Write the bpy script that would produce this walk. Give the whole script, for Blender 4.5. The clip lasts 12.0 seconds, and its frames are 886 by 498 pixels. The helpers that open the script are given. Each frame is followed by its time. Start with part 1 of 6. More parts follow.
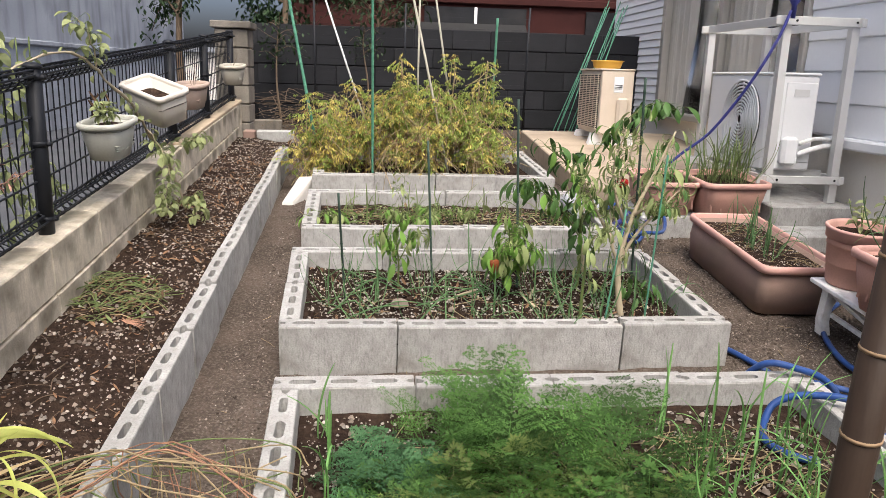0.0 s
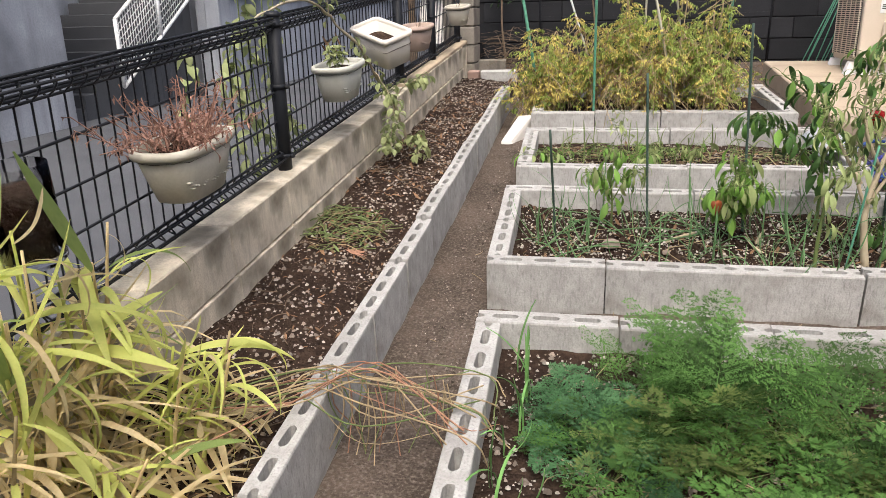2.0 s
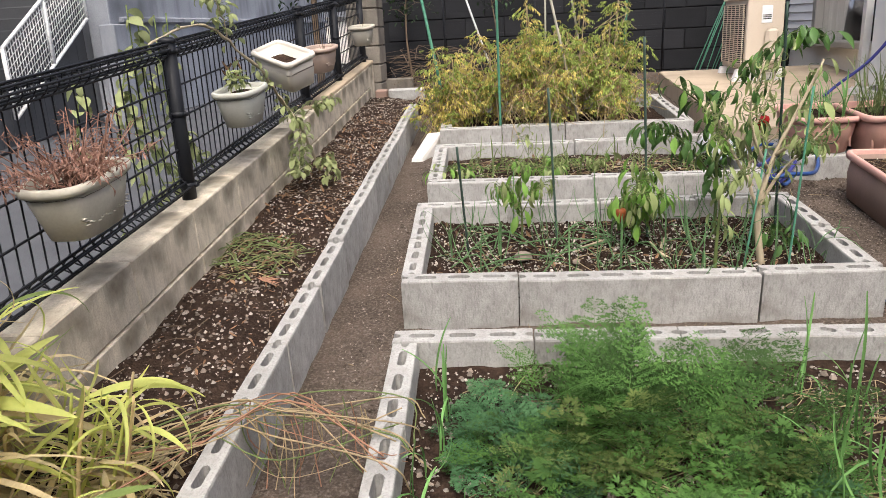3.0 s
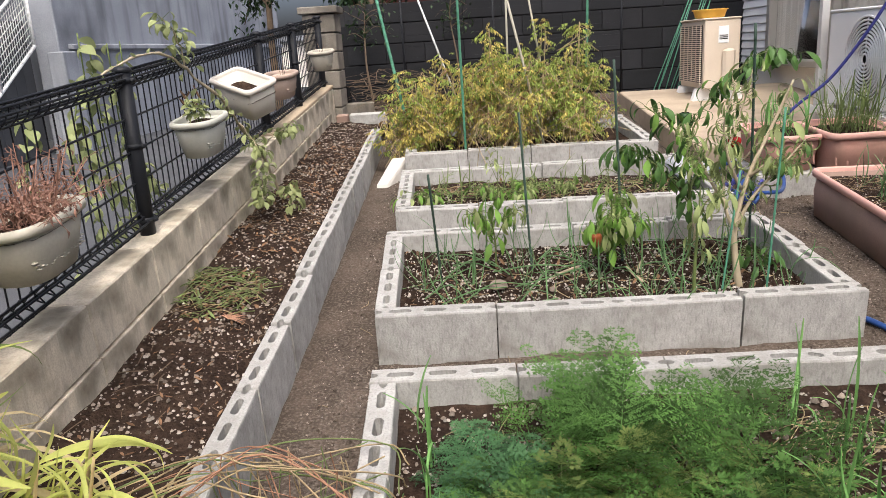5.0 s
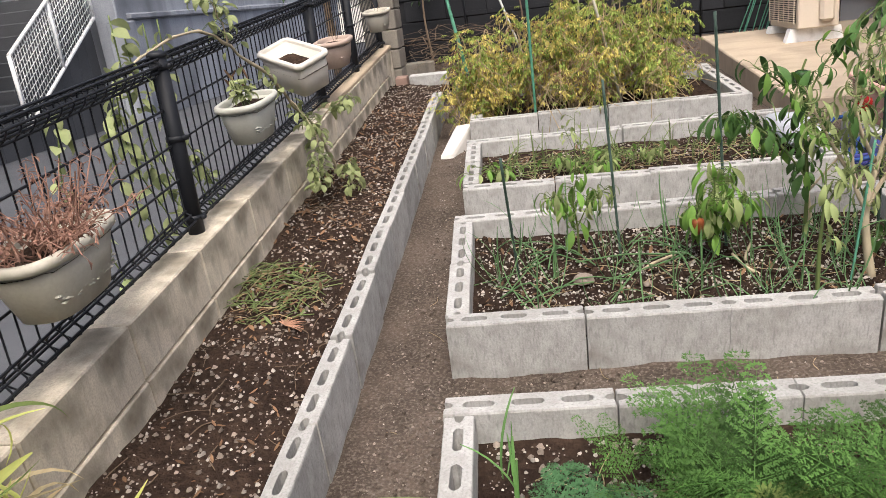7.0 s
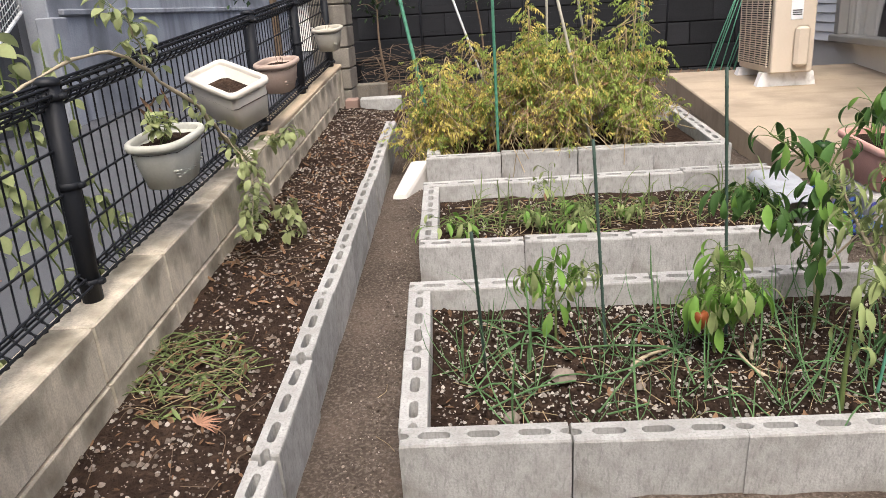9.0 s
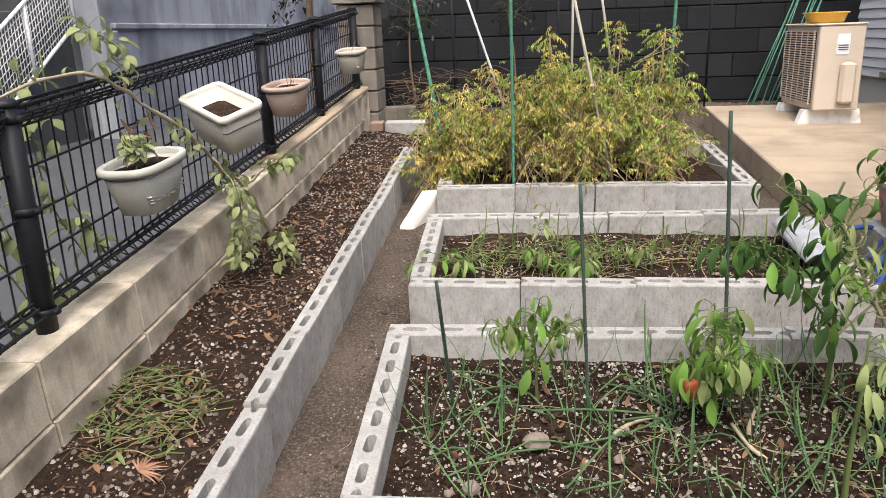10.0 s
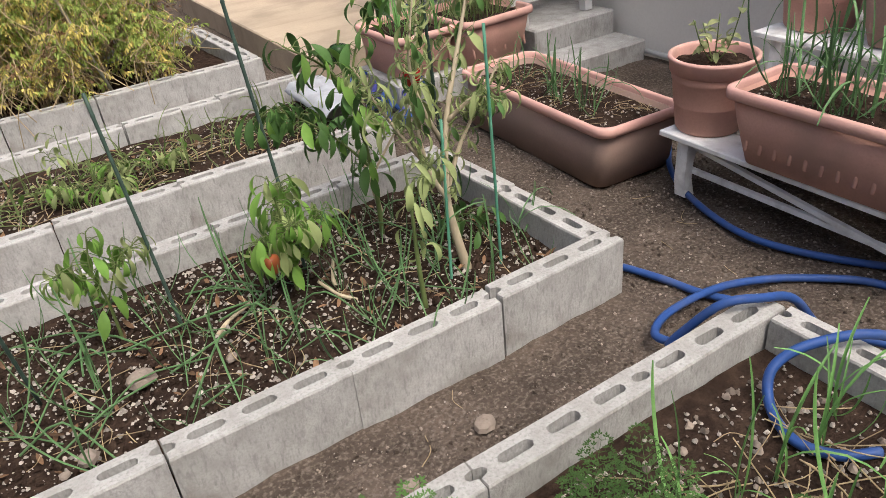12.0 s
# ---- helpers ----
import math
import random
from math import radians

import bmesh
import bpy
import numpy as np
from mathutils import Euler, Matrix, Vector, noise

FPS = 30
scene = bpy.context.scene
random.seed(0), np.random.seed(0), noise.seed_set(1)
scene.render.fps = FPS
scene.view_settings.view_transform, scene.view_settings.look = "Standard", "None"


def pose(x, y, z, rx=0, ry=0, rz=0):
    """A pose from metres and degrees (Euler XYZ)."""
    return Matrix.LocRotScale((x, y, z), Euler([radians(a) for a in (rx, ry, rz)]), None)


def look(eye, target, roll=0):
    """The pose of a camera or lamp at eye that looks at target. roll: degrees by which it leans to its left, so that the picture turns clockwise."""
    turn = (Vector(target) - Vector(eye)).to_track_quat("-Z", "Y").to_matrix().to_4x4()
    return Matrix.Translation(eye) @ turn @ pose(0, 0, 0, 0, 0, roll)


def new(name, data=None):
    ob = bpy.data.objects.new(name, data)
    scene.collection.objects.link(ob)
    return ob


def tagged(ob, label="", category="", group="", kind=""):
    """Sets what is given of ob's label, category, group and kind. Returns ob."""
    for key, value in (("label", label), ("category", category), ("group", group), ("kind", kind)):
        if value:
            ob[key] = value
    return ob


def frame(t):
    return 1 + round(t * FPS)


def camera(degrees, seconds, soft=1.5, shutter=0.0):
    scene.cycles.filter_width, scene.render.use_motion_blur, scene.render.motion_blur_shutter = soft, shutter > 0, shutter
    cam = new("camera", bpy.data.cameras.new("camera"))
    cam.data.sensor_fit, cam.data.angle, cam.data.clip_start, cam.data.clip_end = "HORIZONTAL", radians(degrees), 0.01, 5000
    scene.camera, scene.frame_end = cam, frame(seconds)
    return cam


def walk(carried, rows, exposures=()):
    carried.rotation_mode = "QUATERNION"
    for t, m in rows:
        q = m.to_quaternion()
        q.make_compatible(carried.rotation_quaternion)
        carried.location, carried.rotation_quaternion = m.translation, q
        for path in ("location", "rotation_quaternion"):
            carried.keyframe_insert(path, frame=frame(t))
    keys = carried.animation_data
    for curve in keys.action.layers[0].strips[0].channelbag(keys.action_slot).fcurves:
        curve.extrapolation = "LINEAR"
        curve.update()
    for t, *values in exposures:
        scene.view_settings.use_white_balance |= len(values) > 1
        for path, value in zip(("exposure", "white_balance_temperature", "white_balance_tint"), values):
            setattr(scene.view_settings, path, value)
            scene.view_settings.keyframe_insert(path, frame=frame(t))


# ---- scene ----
cam = camera(61.0, 12.0, soft=0.8)
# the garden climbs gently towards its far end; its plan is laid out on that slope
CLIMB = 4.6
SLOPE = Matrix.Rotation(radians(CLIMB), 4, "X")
PATH = [
    (0, (0.324, -2.381, 1.203), (0.503, -0.484, 0.597), 2.2),
    (0.5, (0.365, -2.381, 1.198), (0.356, -0.47, 0.608), 3.5),
    (1, (0.368, -2.376, 1.169), (0.159, -0.49, 0.538), 1.9),
    (1.5, (0.381, -2.365, 1.17), (0.046, -0.529, 0.453), -1.2),
    (2, (0.384, -2.362, 1.18), (-0.027, -0.553, 0.431), -2.5),
    (2.5, (0.383, -2.359, 1.177), (-0.02, -0.546, 0.434), -2.9),
    (3, (0.407, -2.347, 1.185), (0.205, -0.491, 0.468), -3.4),
    (3.2, (0.433, -2.341, 1.19), (0.314, -0.468, 0.499), -3.9),
    (4.8, (0.373, -2.286, 1.183), (0.307, -0.402, 0.515), -3.9),
    (5, (0.355, -2.255, 1.19), (0.259, -0.373, 0.518), -3.8),
    (5.5, (0.297, -2.148, 1.197), (0.124, -0.274, 0.52), -2.7),
    (6, (0.245, -2.066, 1.209), (0.052, -0.241, 0.414), -3.8),
    (6.5, (0.273, -2.032, 1.229), (0.037, -0.22, 0.416), -7.6),
    (7, (0.312, -1.911, 1.219), (0.036, -0.09, 0.441), -7.7),
    (7.2, (0.332, -1.856, 1.201), (0.067, -0.027, 0.436), -6.9),
    (8.8, (0.227, -1.463, 1.226), (0.146, 0.366, 0.42), -2.9),
    (9, (0.232, -1.441, 1.243), (0.107, 0.403, 0.479), -3.8),
    (9.5, (0.32, -1.337, 1.258), (0.128, 0.536, 0.582), -4.8),
    (10, (0.419, -1.255, 1.239), (0.173, 0.599, 0.53), -2.6),
    (10.5, (0.434, -1.233, 1.218), (0.214, 0.567, 0.374), -3.9),
    (11, (0.418, -1.212, 1.213), (0.644, 0.537, 0.268), -4.8),
    (11.5, (0.398, -1.215, 1.199), (1.041, 0.396, 0.204), -5.3),
    (12, (0.388, -1.204, 1.195), (1.22, 0.294, 0.163), -6.3),
]
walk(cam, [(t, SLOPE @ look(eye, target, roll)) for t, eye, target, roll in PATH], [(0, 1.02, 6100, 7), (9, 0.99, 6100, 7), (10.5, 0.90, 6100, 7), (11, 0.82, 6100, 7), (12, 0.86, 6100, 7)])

# ---- world and sun ----
SUN_EL, SUN_AZ = 58.0, 170.0     # degrees: height, and bearing clockwise from +y
world = bpy.data.worlds.new("world")
scene.world = world
world.use_nodes = True
wn = world.node_tree
sky = wn.nodes.new("ShaderNodeTexSky")
sky.sky_type, sky.sun_disc = "NISHITA", False
sky.sun_elevation, sky.sun_rotation = radians(SUN_EL), radians(SUN_AZ)
sky.air_density, sky.dust_density, sky.ozone_density = 0.5, 8.0, 0.3
wn.links.new(sky.outputs[0], wn.nodes["Background"].inputs[0])
wn.nodes["Background"].inputs[1].default_value = 0.15
sun = new("sun", bpy.data.lights.new("sun", "SUN"))
sun.data.energy, sun.data.angle, sun.data.color = 0.5, radians(20.0), (1.0, 0.87, 0.70)
a, e = radians(SUN_AZ), radians(SUN_EL)
sun.matrix_world = look((20 * math.sin(a) * math.cos(e), 20 * math.cos(a) * math.cos(e), 20 * math.sin(e)), (0, 0, 0))


# ---- materials ----
def material(name, base, rough=0.8, other=None, scale=8.0, fine=120.0, amount=0.5, bump=0.3, depth=0.004,
             metal=0.0, dirt=None, dirt_scale=2.5, dirt_amount=0.4, per_object=0.0, per_island=0.0, through_light=0.0,
             streaks=None, stretch=None, gloss=0.2):
    """Base colour varied at two scales, with optional dirt, streaks, relief, and variation from piece to piece."""
    m = bpy.data.materials.new(name)
    m.use_nodes = True
    t = m.node_tree
    n, link = t.nodes, t.links.new
    b = n["Principled BSDF"]
    other = other or tuple(c * 0.6 for c in base)
    co = n.new("ShaderNodeTexCoord")
    mp = n.new("ShaderNodeMapping")
    link(co.outputs["Object"], mp.inputs[0])
    if stretch:
        mp.inputs["Scale"].default_value = stretch

    def tex(s, detail=6.0, source=mp.outputs[0]):
        x = n.new("ShaderNodeTexNoise")
        x.inputs["Scale"].default_value, x.inputs["Detail"].default_value = s, detail
        link(source, x.inputs["Vector"])
        return x.outputs["Fac"]

    def ramp(src, lo, hi):
        x = n.new("ShaderNodeMapRange")
        x.inputs["From Min"].default_value, x.inputs["From Max"].default_value = lo, hi
        link(src, x.inputs["Value"])
        return x.outputs["Result"]

    def mix(fac, a1, b1, kind="MIX"):
        x = n.new("ShaderNodeMix")
        x.data_type, x.blend_type = "RGBA", kind
        for v, i in ((fac, 0), (a1, 6), (b1, 7)):
            if hasattr(v, "is_linked"):
                link(v, x.inputs[i])
            elif i:
                x.inputs[i].default_value = (*v, 1)
            else:
                x.inputs[i].default_value = v
        return x.outputs[2]

    def scaled(src, k):
        x = n.new("ShaderNodeMath")
        x.operation = "MULTIPLY"
        link(src, x.inputs[0])
        x.inputs[1].default_value = k
        return x.outputs[0]

    coarse, small = tex(scale), tex(fine, 3.0)
    col = mix(scaled(ramp(coarse, 0.35, 0.68), amount), base, other)
    col = mix(scaled(ramp(small, 0.4, 0.7), amount * 0.7), col, other)
    if dirt:
        col = mix(scaled(ramp(tex(dirt_scale, 8.0), 0.48, 0.72), dirt_amount), col, dirt)
    if streaks:
        sm = n.new("ShaderNodeMapping")
        sm.inputs["Scale"].default_value = streaks[:3]
        link(co.outputs["Object"], sm.inputs[0])
        col = mix(scaled(ramp(tex(1.6, 6.0, sm.outputs[0]), 0.50, 0.72), streaks[3]), col, tuple(c * 0.35 for c in base))
    for k, node, out in ((per_object, "ShaderNodeObjectInfo", "Random"), (per_island, "ShaderNodeNewGeometry", "Random Per Island")):
        if k:
            r = n.new(node).outputs[out]
            h = n.new("ShaderNodeHueSaturation")
            x = n.new("ShaderNodeMapRange")
            link(r, x.inputs["Value"])
            x.inputs["To Min"].default_value, x.inputs["To Max"].default_value = 1 - k, 1 + k
            link(x.outputs["Result"], h.inputs["Value"])
            link(col, h.inputs["Color"])
            col = h.outputs[0]
    link(col, b.inputs["Base Color"])
    b.inputs["Roughness"].default_value, b.inputs["Metallic"].default_value = rough, metal
    b.inputs["Specular IOR Level"].default_value = gloss
    if bump:
        bp = n.new("ShaderNodeBump")
        bp.inputs["Strength"].default_value, bp.inputs["Distance"].default_value = bump, depth
        add = n.new("ShaderNodeMath")
        link(coarse, add.inputs[0])
        link(small, add.inputs[1])
        link(add.outputs[0], bp.inputs["Height"])
        link(bp.outputs[0], b.inputs["Normal"])
    if through_light:
        tr = n.new("ShaderNodeBsdfTranslucent")
        link(col, tr.inputs[0])
        ms = n.new("ShaderNodeMixShader")
        ms.inputs[0].default_value = through_light
        link(b.outputs[0], ms.inputs[1])
        link(tr.outputs[0], ms.inputs[2])
        link(ms.outputs[0], n["Material Output"].inputs[0])
    return m


M = {}
M["block"] = material("block_concrete", (0.455, 0.45, 0.435), 0.92, (0.315, 0.307, 0.29), 18, 160, 0.8, 0.7, 0.003, dirt=(0.16, 0.142, 0.12), dirt_scale=12, dirt_amount=0.45, per_object=0.09, streaks=(90, 90, 26, 0.45))
M["old_wall"] = material("weathered_wall", (0.74, 0.665, 0.54), 0.95, (0.47, 0.415, 0.325), 8, 170, 1.0, 0.5, 0.004, dirt=(0.16, 0.14, 0.105), dirt_scale=7, dirt_amount=0.85, per_object=0.06, streaks=(30, 30, 6.0, 0.35))
# the pillar's shade is put into this darker base, under its dirt and streaks
M["pillar"] = material("shade_darkened_blocks", (0.26, 0.235, 0.20), 0.95, (0.13, 0.118, 0.10), 5, 110, 0.7, 0.7, dirt=(0.06, 0.055, 0.047), dirt_amount=0.6, streaks=(9, 9, 0.7, 0.5))
M["cap"] = material("mortar_cap", (0.50, 0.40, 0.28), 0.95, (0.33, 0.27, 0.20), 6, 100, 0.6, 0.5)
M["ground"] = material("sandy_ground", (0.112, 0.087, 0.070), 0.97, (0.052, 0.040, 0.032), 5, 70, 0.9, 1.0, 0.014, dirt=(0.21, 0.18, 0.15), dirt_scale=110, dirt_amount=0.7, gloss=0.1)
M["soil"] = material("dark_soil", (0.040, 0.026, 0.019), 0.97, (0.016, 0.010, 0.008), 9, 70, 0.7, 1.0, 0.014, dirt=(0.075, 0.050, 0.036), dirt_scale=30, dirt_amount=0.6, gloss=0.06)
M["asphalt"] = material("asphalt", (0.095, 0.098, 0.108), 0.9, (0.065, 0.067, 0.074), 1.5, 200, 0.6, 0.4)
M["terrace"] = material("terrace_concrete", (0.46, 0.375, 0.28), 0.85, (0.36, 0.295, 0.22), 2.5, 90, 0.7, 0.25, dirt=(0.20, 0.165, 0.13), dirt_scale=2.2, dirt_amount=0.75, streaks=(1.5, 6, 3, 0.3))
M["dark_wall"] = material("dark_block_wall", (0.028, 0.029, 0.032), 0.9, (0.015, 0.015, 0.017), 3, 90, 0.7, 0.5, dirt=(0.045, 0.044, 0.043), dirt_amount=0.5, per_object=0.2, gloss=0.08)
M["grey_wall"] = material("stained_grey_wall", (0.41, 0.43, 0.47), 0.9, (0.25, 0.265, 0.30), 0.9, 40, 0.7, 0.3, dirt=(0.09, 0.095, 0.11), dirt_scale=0.7, dirt_amount=0.8, streaks=(1.6, 1.6, 0.22, 0.75))
M["siding"] = material("white_siding", (0.84, 0.85, 0.87), 0.5, (0.78, 0.79, 0.81), 1.5, 60, 0.4, 0.08)
M["foundation"] = material("cream_foundation", (0.80, 0.77, 0.71), 0.85, (0.68, 0.65, 0.59), 2, 80, 0.4, 0.3)
M["fence"] = material("black_fence_coat", (0.012, 0.0135, 0.017), 0.5, (0.02, 0.021, 0.025), 10, 200, 0.5, 0.05, gloss=0.25)
M["red_wall"] = material("red_brown_wall", (0.055, 0.020, 0.018), 0.85, (0.035, 0.014, 0.013), 2, 60, 0.5, 0.2, dirt=(0.02, 0.01, 0.01), dirt_amount=0.4, gloss=0.08)
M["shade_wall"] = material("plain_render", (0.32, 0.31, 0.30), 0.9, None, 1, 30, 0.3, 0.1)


# ---- building helpers ----
class Geo:
    """Vertices and faces gathered for one mesh."""

    def __init__(self):
        self.v, self.f = [], []

    def add(self, verts, faces):
        k = len(self.v)
        self.v += [tuple(p) for p in verts]
        self.f += [tuple(i + k for i in q) for q in faces]
        return self

    def put(self, other, m):
        return self.add([m @ Vector(p) for p in other.v], other.f)

    def box(self, x0, y0, z0, x1, y1, z1, c=0.0):
        if c <= 0:
            p = [(x, y, z) for z in (z0, z1) for x, y in ((x0, y0), (x1, y0), (x1, y1), (x0, y1))]
            return self.add(p, [(3, 2, 1, 0), (4, 5, 6, 7), (0, 1, 5, 4), (1, 2, 6, 5), (2, 3, 7, 6), (3, 0, 4, 7)])
        rings = []
        for z, d in ((z0, c), (z0 + c, 0), (z1 - c, 0), (z1, c)):
            a1, b1, a2, b2 = x0 + d, y0 + d, x1 - d, y1 - d
            q = c if d == 0 else c * 0.6
            rings += [[(a1 + q, b1, z), (a2 - q, b1, z), (a2, b1 + q, z), (a2, b2 - q, z), (a2 - q, b2, z), (a1 + q, b2, z), (a1, b2 - q, z), (a1, b1 + q, z)]]
        return self.rings(rings, True)

    def rings(self, rings, caps=True, closed=True):
        n = len(rings[0])
        v = [p for r in rings for p in r]
        f = []
        for i in range(len(rings) - 1):
            for j in range(n if closed else n - 1):
                k = (j + 1) % n
                f.append((i * n + j, i * n + k, (i + 1) * n + k, (i + 1) * n + j))
        if caps:
            f += [tuple(range(n))[::-1], tuple(range((len(rings) - 1) * n, len(rings) * n))]
        return self.add(v, f)

    def tube(self, path, r, n=6, caps=True):
        """A round bar along points; r one radius, or one for each point."""
        path = [Vector(p) for p in path]
        rs = r if isinstance(r, (list, tuple)) else [r] * len(path)
        side, rings = None, []
        for i, p in enumerate(path):
            d = (path[min(i + 1, len(path) - 1)] - path[max(i - 1, 0)]).normalized()
            if side is None:
                side = d.orthogonal().normalized()
            side = (side - d * side.dot(d)).normalized()
            up = d.cross(side)
            rings.append([p + (side * math.cos(2 * math.pi * k / n) + up * math.sin(2 * math.pi * k / n)) * rs[i] for k in range(n)])
        return self.rings(rings, caps)

    def lathe(self, profile, n=24, at=(0, 0, 0)):
        return self.rings([[(at[0] + r * math.cos(2 * math.pi * k / n), at[1] + r * math.sin(2 * math.pi * k / n), at[2] + z) for k in range(n)] for r, z in profile], False)

    def leaf(self, base, way, up, length, width, bend=0.4, fold=0.25, steps=4, tip=0.0, sharp=1.0):
        """A blade: a folded strip that widens, narrows and bends down."""
        way, up = Vector(way).normalized(), Vector(up)
        side = way.cross(up)
        if side.length < 1e-4:
            side = way.orthogonal()
        side.normalize()
        p, d = Vector(base), way.copy()
        axis, k, n0 = side, len(self.v), side.cross(way).normalized()
        for i in range(steps + 1):
            u = i / steps
            w = width * 0.5 * max(math.sin(math.pi * min(1, u * 0.92 + 0.06)) ** (0.75 * sharp), tip)
            nn = d.cross(side) * -1
            self.v += [tuple(p - side * w + nn * w * fold), tuple(p), tuple(p + side * w + nn * w * fold)]
            d = Matrix.Rotation(-bend / steps, 3, side) @ d
            p = p + d * (length / steps)
        for i in range(steps):
            q = k + 3 * i
            self.f += [(q, q + 1, q + 4, q + 3), (q + 1, q + 2, q + 5, q + 4)]
        return self

    def mesh(self, name, mat, smooth=True):
        me = bpy.data.meshes.new(name)
        me.from_pydata(self.v, [], self.f)
        me.materials.append(mat)
        me.polygons.foreach_set("use_smooth", [smooth] * len(me.polygons))
        me.update()
        return me


def part(name, geo, mat, parent=None, label="", smooth=True, m=None):
    """One mesh object, under a thing or a part where parent is given."""
    ob = new(name, geo if isinstance(geo, bpy.types.Mesh) else geo.mesh(name, mat, smooth))
    if m is not None:
        ob.matrix_basis = m
    if parent is not None:
        ob.parent = parent
    if label:
        ob["label"] = label
    return ob


def thing(name, label, category, m=None, group="", kind=""):
    ob = new(name)
    ob.empty_display_size = 0.1
    if m is not None:
        ob.matrix_basis = m
    return tagged(ob, label, category, group, kind)


def smoothed(points, n=8):
    """A smooth curve through points."""
    p = [Vector(q) for q in points]
    p = [p[0] * 2 - p[1]] + p + [p[-1] * 2 - p[-2]]
    out = []
    for i in range(1, len(p) - 2):
        for k in range(n):
            t = k / n
            out.append(0.5 * (2 * p[i] + (p[i + 1] - p[i - 1]) * t + (2 * p[i - 1] - 5 * p[i] + 4 * p[i + 1] - p[i + 2]) * t * t + (3 * p[i] - p[i - 1] - 3 * p[i + 1] + p[i + 2]) * t ** 3))
    return out + [p[-2]]


RND = random.Random(7)


def vary(a1, b1):
    return RND.uniform(a1, b1)


# ---- ground ----
def lumps(x, y, k=1.0):
    return (noise.noise((x * 9, y * 9, 0.3)) * 0.010 + noise.noise((x * 31, y * 31, 5.1)) * 0.005 + noise.noise((x * 2.1, y * 2.1, 9)) * 0.012) * k


def wall_face(y):
    """x of the garden face of the low wall."""
    return -0.828 - 0.012 * y


def curb_x(y):
    return -0.304 - 0.019 * y


def sheet(xs, ys, height):
    g = Geo()
    g.v = [(x, y, height(x, y)) for y in ys for x in xs]
    w = len(xs)
    g.f = [(j * w + i, j * w + i + 1, (j + 1) * w + i + 1, (j + 1) * w + i) for j in range(len(ys) - 1) for i in range(w - 1)]
    return g


def steps(a1, b1, d):
    n = max(1, round((b1 - a1) / d))
    return [a1 + (b1 - a1) * i / n for i in range(n + 1)]


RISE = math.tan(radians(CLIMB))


def ground_height(x, y):
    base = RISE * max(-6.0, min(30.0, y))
    if x < -1.02:
        return -0.36
    if x > 3.3 or y > 6 or y < -3.4:
        return base - 0.03
    return base + lumps(x, y) - 0.004


gx = [-400, -60, -20, -8, -3, -1.05] + steps(-0.99, 3.0, 0.035) + [3.4, 8, 20, 60, 400]
gy = [-400, -60, -12, -6, -4] + steps(-2.6, 5.6, 0.04) + [6.5, 10, 30, 80, 400]
tagged(part("ground", sheet(gx, gy, ground_height), M["ground"]), "grey-brown sandy trodden garden soil with grit", "ground", kind="structure")
road = sheet([-40, -8, -1.04], [-60, -6, 0, 10, 30, 90], lambda x, y: -0.35)
tagged(part("road", road, M["asphalt"]), "dark grey asphalt lane beyond the fence", "road", kind="structure")


# ---- concrete blocks ----
def block_mesh(length, width=0.074, height=0.19, seed=0):
    """A hollow concrete block: three slots through the top and half a slot at either end."""
    rr = random.Random(seed)
    bm = bmesh.new()
    hx, hy, r = length / 2, width / 2, 0.0135

    def jag(p, k=0.0016):
        return (p[0] + rr.uniform(-k, k), p[1] + rr.uniform(-k, k))
    out = [(-hx, -hy), (-hx / 3, -hy), (hx / 3, -hy), (hx, -hy), (hx, -r), (hx - 0.016, -r * 0.7), (hx - 0.021, 0), (hx - 0.016, r * 0.7), (hx, r), (hx, hy), (hx / 3, hy), (-hx / 3, hy), (-hx, hy), (-hx, r), (-hx + 0.016, r * 0.7), (-hx + 0.021, 0), (-hx + 0.016, -r * 0.7), (-hx, -r)]
    out = [jag(p, 0.001) for p in out]

    def ring(pts, z, k=1.0, ky=1.0):
        return [bm.verts.new((x * k, y * ky, z)) for x, y in pts]

    def walls(a1, b1):
        for i in range(len(a1)):
            j = (i + 1) % len(a1)
            bm.faces.new((a1[i], a1[j], b1[j], b1[i]))
    r0, r1, r2 = ring(out, 0), ring(out, height - 0.005), ring(out, height, 0.99, 0.93)
    walls(r0, r1), walls(r1, r2)
    edges = [bm.edges.get((r2[i], r2[(i + 1) % len(r2)])) for i in range(len(r2))]
    for c in (-0.29, 0.0, 0.29):
        c = c * length + rr.uniform(-0.002, 0.002)
        s, w = 0.0385, 0.0125
        hole = [jag((c + x, y), 0.0015) for x, y in ((-s + w, -w), (s - w, -w), (s - w * 0.3, -w * 0.7), (s, 0), (s - w * 0.3, w * 0.7), (s - w, w), (-s + w, w), (-s + w * 0.3, w * 0.7), (-s, 0), (-s + w * 0.3, -w * 0.7))]
        h1, h0 = ring(hole, height), ring(hole, height - rr.uniform(0.07, 0.13))
        walls(h1, h0)
        bm.faces.new(h0)
        edges += [bm.edges.get((h1[i], h1[(i + 1) % len(h1)])) for i in range(len(h1))]
    bmesh.ops.triangle_fill(bm, use_beauty=True, use_dissolve=False, edges=edges)
    bmesh.ops.recalc_face_normals(bm, faces=bm.faces)
    me = bpy.data.meshes.new("concrete_block")
    bm.to_mesh(me)
    bm.free()
    me.materials.append(M["block"])
    return me


BLOCKS = [block_mesh(0.392, seed=i) for i in range(6)]


